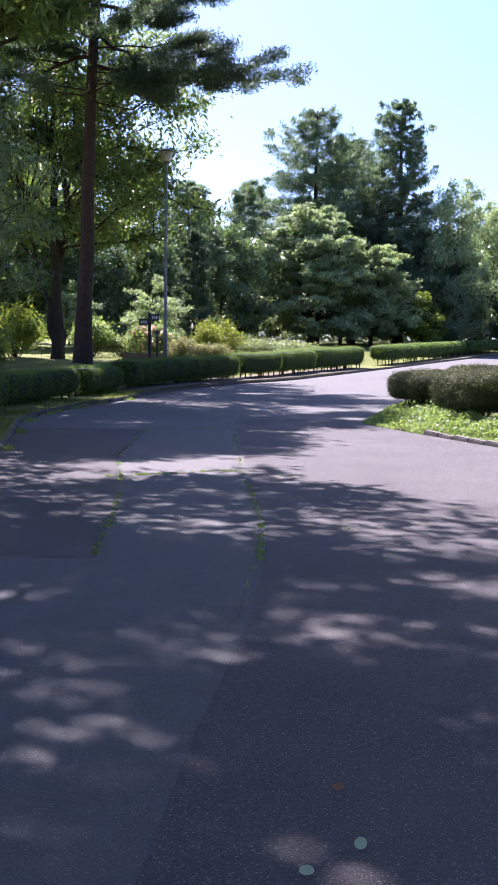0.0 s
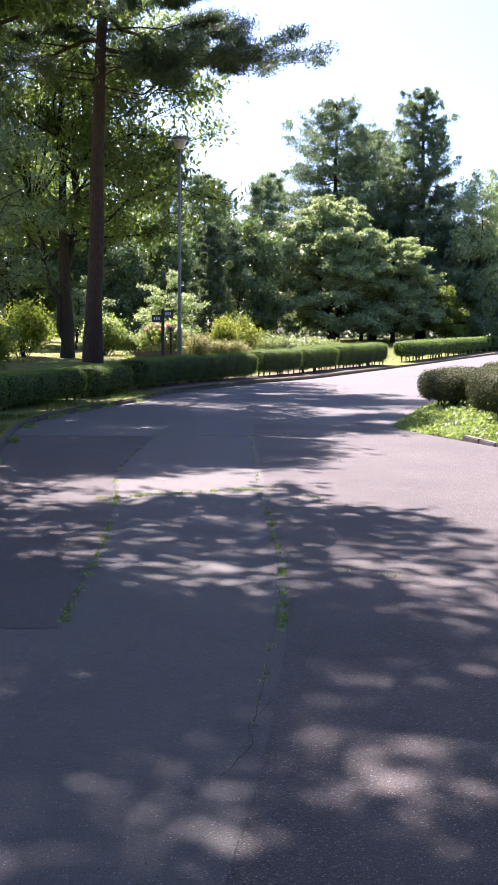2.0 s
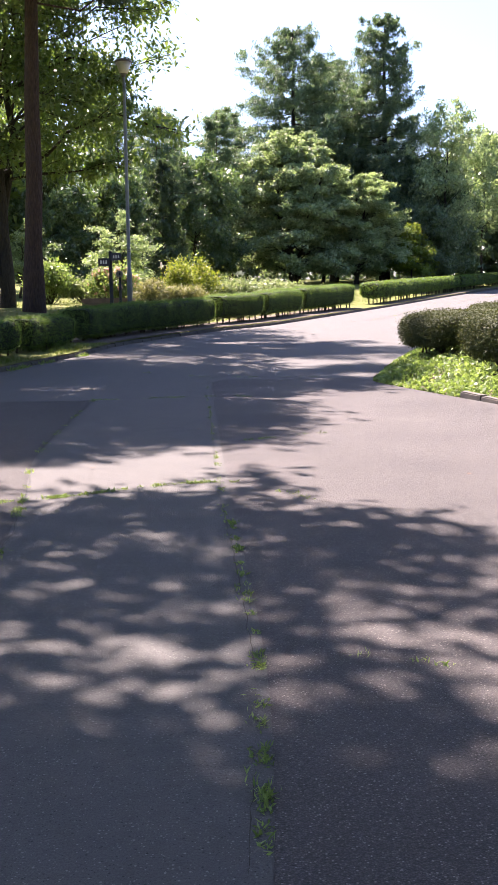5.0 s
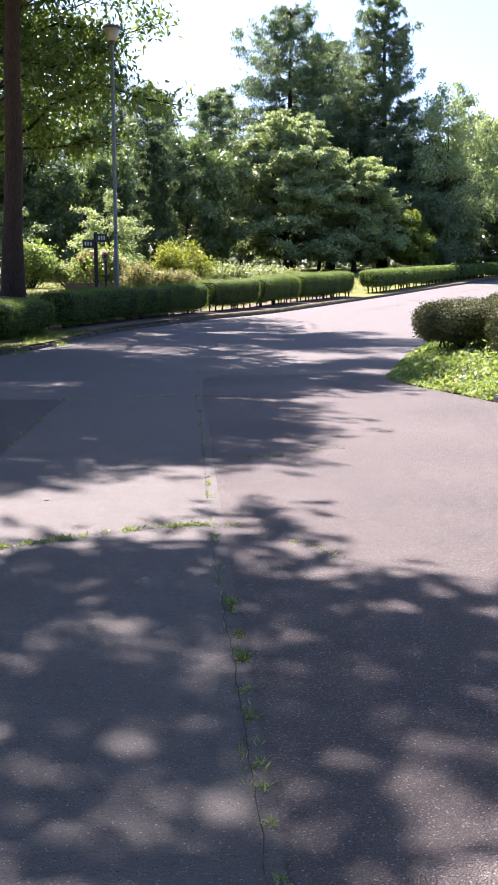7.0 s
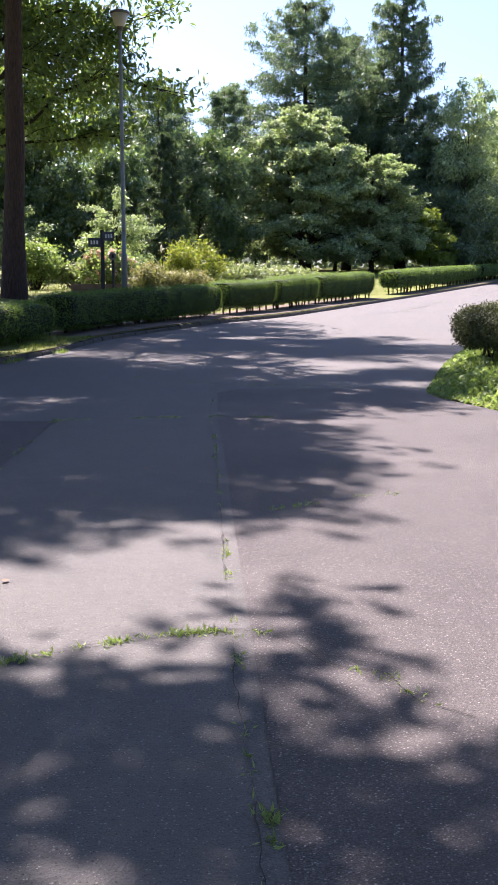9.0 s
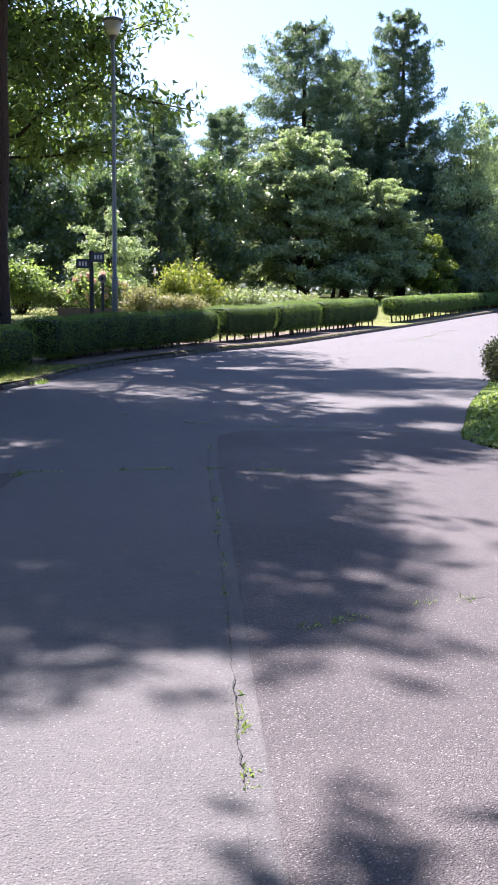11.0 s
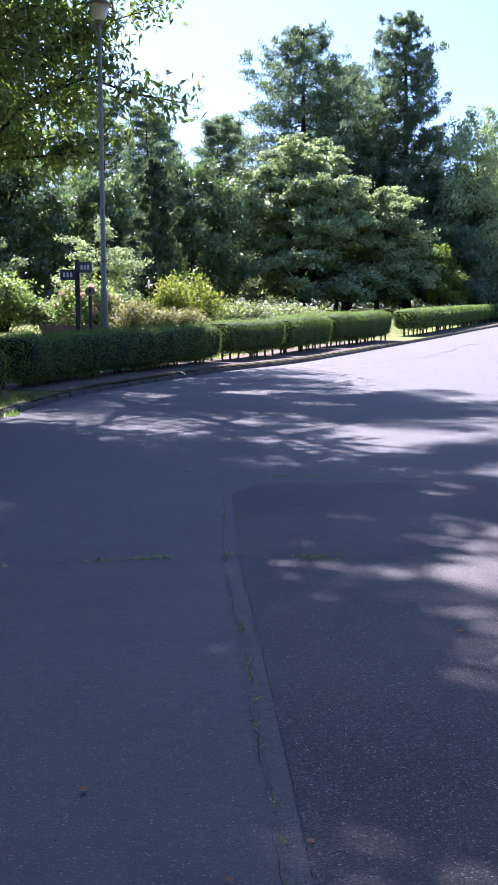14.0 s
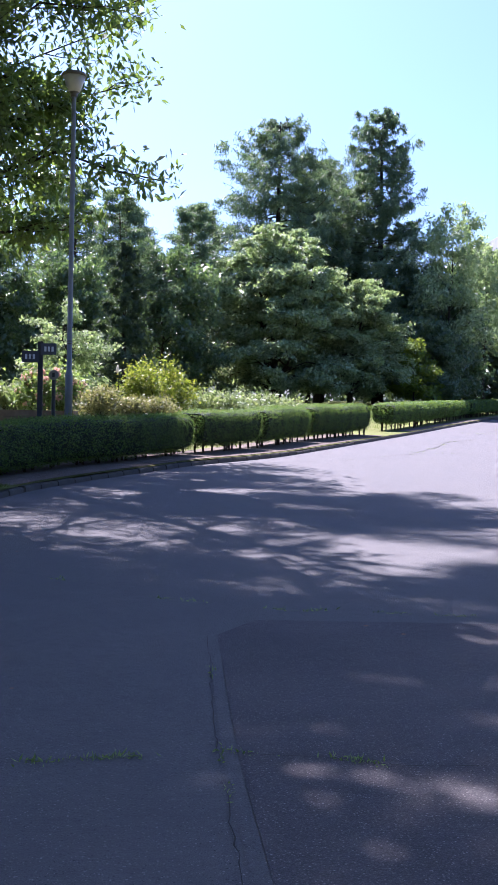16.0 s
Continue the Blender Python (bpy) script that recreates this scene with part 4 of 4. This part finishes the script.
# a white flower spike by the lamp
spike = tagged(new("flower_spike"), "single white flower on a tall thin stalk", "flower")
tb = Tubes()
tb.add([(0, 0, -0.05), (0.02, 0, 0.7), (0.05, 0, 1.35)], (0.012, 0.01, 0.008), 5)
part_mesh("stalk", tb.mesh("stalk", M_STEM), spike)
part("bloom", lathe(bmesh.new(), [(0.01, 1.32), (0.045, 1.4), (0.04, 1.52), (0.008, 1.6)], 8), M_WHITE_PETAL, spike, smooth=True)
spike.matrix_basis = pose(-3.0, 42.0, gz(-3.0, 42.0))


# ---------------------------------------------------------------- far building
def building(x0, x1, y0, y1, top):
    root = tagged(new("building"), "distant flat-roofed pale building with a roof railing", "building")
    z0 = gz((x0 + x1) / 2, y0) - 0.5
    part("wall", box(bmesh.new(), x0, x1, y0, y1, z0, top - 1.4), M_WALL, root)
    part("roof", box(bmesh.new(), x0 - 0.8, x1 + 0.8, y0 - 0.8, y1 + 0.8, top - 1.4, top, 0.03), M_ROOF_EDGE, root, "grey projecting roof slab")
    for fl in range(4):
        z = top - 4.2 - fl * 3.6
        for k in range(8):
            x = x0 + 1.2 + k * (x1 - x0 - 1.5) / 8
            win = part("window", box(bmesh.new(), x, x + 2.2, y0 - 0.06, y0 + 0.02, z, z + 1.7, 0.02), M_ROOF_EDGE, root)
            part("pane", box(bmesh.new(), x + 0.12, x + 2.08, y0 - 0.075, y0 - 0.055, z + 0.12, z + 1.58), M_GLASS, win)
    for k in range(17):
        x = x0 - 0.6 + k * (x1 - x0 + 1.2) / 16
        part("post", box(bmesh.new(), x - 0.04, x + 0.04, y0 - 0.64, y0 - 0.56, top - 0.02, top + 1.35), M_RAIL, root)
    for z in (top + 0.7, top + 1.32):
        part("rail", box(bmesh.new(), x0 - 0.6, x1 + 0.6, y0 - 0.63, y0 - 0.57, z, z + 0.06), M_RAIL, root)


building(28.8, 56.0, 110.0, 124.0, 19.0)


# ---------------------------------------------------------------- weeds, grass, cracks
def blades(name, label, pos, height, material, seed, width=0.012, lean=0.5):
    rng = np.random.default_rng(seed)
    n = len(pos)
    al = unit(rng, n) * lean + np.array([0, 0, 1.0])
    ln = height * rng.uniform(0.4, 1.3, n)
    c = pos + al / np.linalg.norm(al, axis=1, keepdims=True) * ln.reshape(-1, 1) * 0.42
    ob = new(name, leaves_mesh(name, c, al, unit(rng, n) + [0, -0.3, 0.2], ln, np.full(n, width) * rng.uniform(0.7, 1.4, n), material))
    return tagged(ob, label, "grass" if "grass" in name else "weeds", kind="stuff")


def road_points(line, n, spread, rng, clump=0.0):
    d = np.concatenate([[0], np.cumsum(np.linalg.norm(np.diff(line, axis=0), axis=1))])
    s = rng.uniform(0, d[-1], n)
    if clump:
        cs = rng.uniform(0, d[-1], max(3, int(d[-1] / clump)))
        s = cs[rng.integers(0, len(cs), n)] + rng.normal(size=n) * clump * 0.13
    x, y = np.interp(s, d, line[:, 0]) + rng.normal(size=n) * spread, np.interp(s, d, line[:, 1]) + rng.normal(size=n) * spread
    return np.stack([x, y, road_z(y) + 0.004], axis=1)


CRACKS = {
    "cross": [(-2.0, 6.1), (-1.85, 6.16), (-1.43, 6.36), (-1.0, 6.64), (-0.68, 6.79), (-0.45, 6.87), (-0.2, 6.9)],
    "cross_right": [(-0.2, 6.9), (0.0, 6.7), (0.13, 6.44), (0.33, 6.34), (0.42, 6.08), (0.6, 5.9)],
    "left": LEFT_CRACK.tolist(),
    "joint_two": [(-2.3, 14.3), (-1.52, 14.45), (-1.1, 14.54), (-0.6, 14.63), (-0.48, 14.6), (-0.07, 14.55), (0.2, 14.46), (0.65, 14.46), (1.4, 14.35)],
    "joint_three": [(-2.6, 19.6), (-1.55, 18.9), (-0.93, 18.3), (-0.55, 18.2), (0.02, 17.9), (0.4, 17.95), (0.81, 17.85), (1.5, 17.75)],
    "seam": [(x - 0.073, y) for x, y in SEAM.tolist() if y > -1.0],
    "curve": [(-0.30, 9.3), (-0.2, 9.42), (0.0, 9.5), (0.28, 9.68), (0.45, 9.85), (1.0, 10.05)],
    "short": [(0.3, 2.38), (0.55, 2.3), (0.82, 2.18)],
    "diagonal": [(-0.12, -0.6), (-0.22, -0.95), (-0.2, -1.15), (-0.31, -1.5)],
    "diagonal_side": [(-0.2, -1.15), (0.0, -1.25), (0.05, -1.4)],
    "left_short": [(-3.1, 15.15), (-2.85, 15.3), (-2.5, 15.35)],
    "far_cross": [(1.5, 34.6), (2.8, 35.2), (5.2, 38.4), (7.0, 39.0), (9.2, 39.3), (12, 40)],
    "far_diagonal": [(5.0, 38.2), (6.6, 42.0), (7.8, 45.5), (9.5, 48)],
    "far_side": [(6.2, 45.8), (8.2, 45.2)],
    "far_edge": [(10.5, 52), (13.8, 60), (18, 70)],
}


def crack(pts, width, seed):
    rng = np.random.default_rng(seed)
    line = spline(pts, 0.06)
    t = np.gradient(line, axis=0)
    t /= np.linalg.norm(t, axis=1, keepdims=True) + 1e-9
    nr = np.stack([-t[:, 1], t[:, 0]], axis=1)
    walk_off = np.cumsum(rng.normal(size=len(line))) * 0.0025
    walk_off -= np.linspace(0, walk_off[-1], len(line))
    mid = line + nr * (walk_off + rng.normal(size=len(line)) * 0.004).reshape(-1, 1)
    gap = np.sin(np.arange(len(line)) * 0.23 + seed) + np.sin(np.arange(len(line)) * 0.071 + 2 * seed)
    w = (width * rng.uniform(0.25, 1.2, len(line)) * np.clip(gap + 0.9, 0.12, 1)).reshape(-1, 1)
    a, b = mid - nr * w / 2, mid + nr * w / 2
    v = np.stack([a, b], axis=1).reshape(-1, 2)
    z = road_z(v[:, 1]) + 0.0105
    i = np.arange(len(line) - 1) * 2
    ob = new("crack", mesh_from("crack", np.column_stack([v, z]), np.stack([i, i + 1, i + 3, i + 2], axis=1), M_CRACK))
    tagged(ob, "dirt-filled crack across the asphalt", "crack", "cracks in the road", "structure")


for i, (key, pts) in enumerate(CRACKS.items()):
    crack(pts, 0.04 if "far" in key else 0.006, 700 + i)

rng = np.random.default_rng(77)
crack_pts = []
for key, n, spread, clump in (("cross", 380, 0.022, 0.1), ("cross", 380, 0.02, 0.3), ("left", 420, 0.02, 0.3), ("joint_two", 260, 0.02, 0.45), ("joint_three", 140, 0.02, 0.6), ("seam", 300, 0.014, 0.3), ("curve", 110, 0.03, 0.25), ("cross_right", 60, 0.02, 0.3), ("short", 40, 0.02, 0.25), ("far_diagonal", 160, 0.08, 0.9), ("far_edge", 500, 0.4, 2.0), ("far_cross", 90, 0.05, 1.5)):
    crack_pts.append(road_points(spline(CRACKS[key], 0.1), n, spread, rng, clump))
near_seam = SEAM[(SEAM[:, 1] > 0.3) & (SEAM[:, 1] < 5.4)] - np.array([0.03, 0])
crack_pts.append(road_points(near_seam, 700, 0.016, rng, 0.12))
crack_pts.append(road_points(LEFT_CRACK[LEFT_CRACK[:, 1] < 6.5], 350, 0.025, rng, 0.25))
blades("weeds", "small green weeds growing in the road cracks", np.vstack(crack_pts), 0.034, M_WEED, 78, 0.008, 1.5)

# weeds on the island's tip and along the kerbs
n = 90000
x, y = rng.uniform(2.2, 7.5, n), rng.uniform(10.5, 26, n)
inside = -side_of(x, y, KR)
keep = (inside > 0.02) & (inside < 2.2) & (rng.uniform(size=n) < 1.1 - inside * 0.3)
x, y, inside = x[keep], y[keep], inside[keep]
pos = np.stack([x, y, land_z(x, y)], axis=1)
lumps = 0.6 + 0.4 * np.sin(x * 3.1 + 1) * np.sin(y * 2.7 + x)
lumps = np.clip(lumps + 0.35 * np.sin(x * 9.3 + 2 * y) * np.sin(y * 8.1), 0.1, 1.3)
pos[:, 2] += rng.uniform(0, 1, len(x)) ** 0.8 * 0.24 * np.clip(inside * 2.2, 0.08, 1) * lumps
ln = rng.uniform(0.04, 0.12, len(x))
isle = new("weeds", leaves_mesh("weeds", pos, unit(rng, len(x)) + [0, 0, 0.6], unit(rng, len(x)) + [0, -0.4, 0.9], ln, ln * 0.5, M_WEED))
tagged(isle, "bright green weeds spilling over the island's edge", "weeds", kind="stuff")


def bed(line, side, y0, y1, d0, d1, lift, material, name, label):
    """A sheet that runs along a kerb line, from d0 to d1 metres behind it."""
    line = line[(line[:, 1] > y0) & (line[:, 1] < y1)]
    t = np.gradient(line, axis=0)
    t /= np.linalg.norm(t, axis=1, keepdims=True)
    nr = np.stack([-t[:, 1], t[:, 0]], axis=1) * side
    cols = np.linspace(d0, d1, 9)
    xy = np.stack([line + nr * c for c in cols], axis=1)
    v = np.column_stack([xy.reshape(-1, 2), land_z(xy[..., 0].ravel(), xy[..., 1].ravel()) + lift])
    i = np.arange(len(line) * 9).reshape(len(line), 9)
    f = np.stack([i[:-1, :-1], i[1:, :-1], i[1:, 1:], i[:-1, 1:]], axis=-1).reshape(-1, 4)
    tagged(new(name, mesh_from(name, v, f, material, True)), label, name.split("_")[0], kind="structure")


bed(KL, 1, -50, 95, 0.05, 1.25, 0.004, M_GROUND, "verge", "rough grass verge behind the kerb")
bed(KR, -1, -50, 95, 0.05, 1.9, 0.012, M_SOIL, "verge", "dark soil edge of the island under the weeds")
bed(KL, 1, 25.5, 47.5, 0.12, 2.0, 0.018, M_SOIL, "soil_bed", "bare dark soil under the hedge")
bed(KL, 1, 51, 94, 0.12, 0.7, 0.018, M_SOIL, "soil_bed", "bare dark soil in front of the hedge")


def verge(n, y0, y1, d0, d1, seed):
    r = np.random.default_rng(seed)
    line = KL[(KL[:, 1] > y0 - 1) & (KL[:, 1] < y1 + 1)]
    d = np.concatenate([[0], np.cumsum(np.linalg.norm(np.diff(line, axis=0), axis=1))])
    s = r.uniform(0, d[-1], n)
    x, y = np.interp(s, d, line[:, 0]), np.interp(s, d, line[:, 1])
    x2, y2 = np.interp(s + 0.1, d, line[:, 0]), np.interp(s + 0.1, d, line[:, 1])
    t = np.stack([x2 - x, y2 - y], axis=1)
    t /= np.linalg.norm(t, axis=1, keepdims=True) + 1e-6
    off = r.uniform(d0, d1, n)
    x, y = x - t[:, 1] * off, y + t[:, 0] * off
    clump = np.sin(x * 2.3 + y) + np.sin(y * 1.7 - x * 0.7)
    k = clump > -0.6
    return np.stack([x[k], y[k], land_z(x[k], y[k])], axis=1)


blades("grass", "short rough grass between kerb and hedge", np.vstack([verge(9000, 7, 25.5, 0.1, 1.9, 81)]), 0.10, M_GRASS, 82)
blades("grass", "dry mown lawn grass behind the hedge", verge(26000, 20, 90, 1.6, 12, 83), 0.10, M_GRASS, 84, 0.02)
k_pts = road_points(KL[(KL[:, 1] > 8) & (KL[:, 1] < 24)] + np.array([0.12, 0]), 900, 0.05, rng, 1.3)
blades("weeds", "weeds sprouting at the foot of the kerb", k_pts, 0.10, M_WEED, 85, 0.016, 0.9)


# ---------------------------------------------------------------- fallen leaves
def fallen_leaf(x, y, length, turn, material, label, tilt=0):
    bm = bmesh.new()
    m = 12
    top = []
    for i in range(m):
        a = 2 * math.pi * i / m
        r = 0.5 * (0.62 + 0.38 * abs(math.cos(a / 2)))
        px, py = math.cos(a) * r * length, math.sin(a) * r * length * 0.75
        top.append(bm.verts.new((px, py, 0.004 + 0.10 * abs(py) + 0.05 * abs(px))))
    c = bm.verts.new((0, 0, 0.003))
    for i in range(m):
        bm.faces.new((c, top[i], top[(i + 1) % m]))
    ob = part("fallen_leaf", bm, material, None)
    ob.matrix_basis = pose(x, y, float(road_z(y)) + 0.008 + 0.3 * length * math.sin(radians(tilt)), tilt, 0, 0) @ pose(0, 0, 0, 0, 0, turn)
    return tagged(ob, label, "leaf", "fallen leaves on the road")


fallen_leaf(0.20, -3.75, 0.055, 20, M_DEADLEAF, "curled brown fallen leaf on the asphalt", 22)
fallen_leaf(0.24, -4.22, 0.062, 70, M_PALELEAF, "pale green fallen leaf on the asphalt", 26)
fallen_leaf(0.06, -4.40, 0.058, 190, M_PALELEAF, "pale green fallen leaf on the asphalt", 26)

rl = np.random.default_rng(91)
for _ in range(26):
    y = float(rl.uniform(-2, 30))
    x = float(rl.uniform(max(at_y(KL, y) + 0.2, -4.5), min(at_y(KR, y) - 0.3, 2.5)))
    fallen_leaf(x, y, float(rl.uniform(0.03, 0.06)), float(rl.uniform(0, 360)), M_DEADLEAF, "small curled brown fallen leaf on the asphalt")

kerb(KL, "kerb", "weathered concrete kerb stones along the road", 0.6, 4, 90, 1)
kerb(KR, "kerb", "weathered concrete kerb stones round the island", 0.6, 4, 13.6, -1)
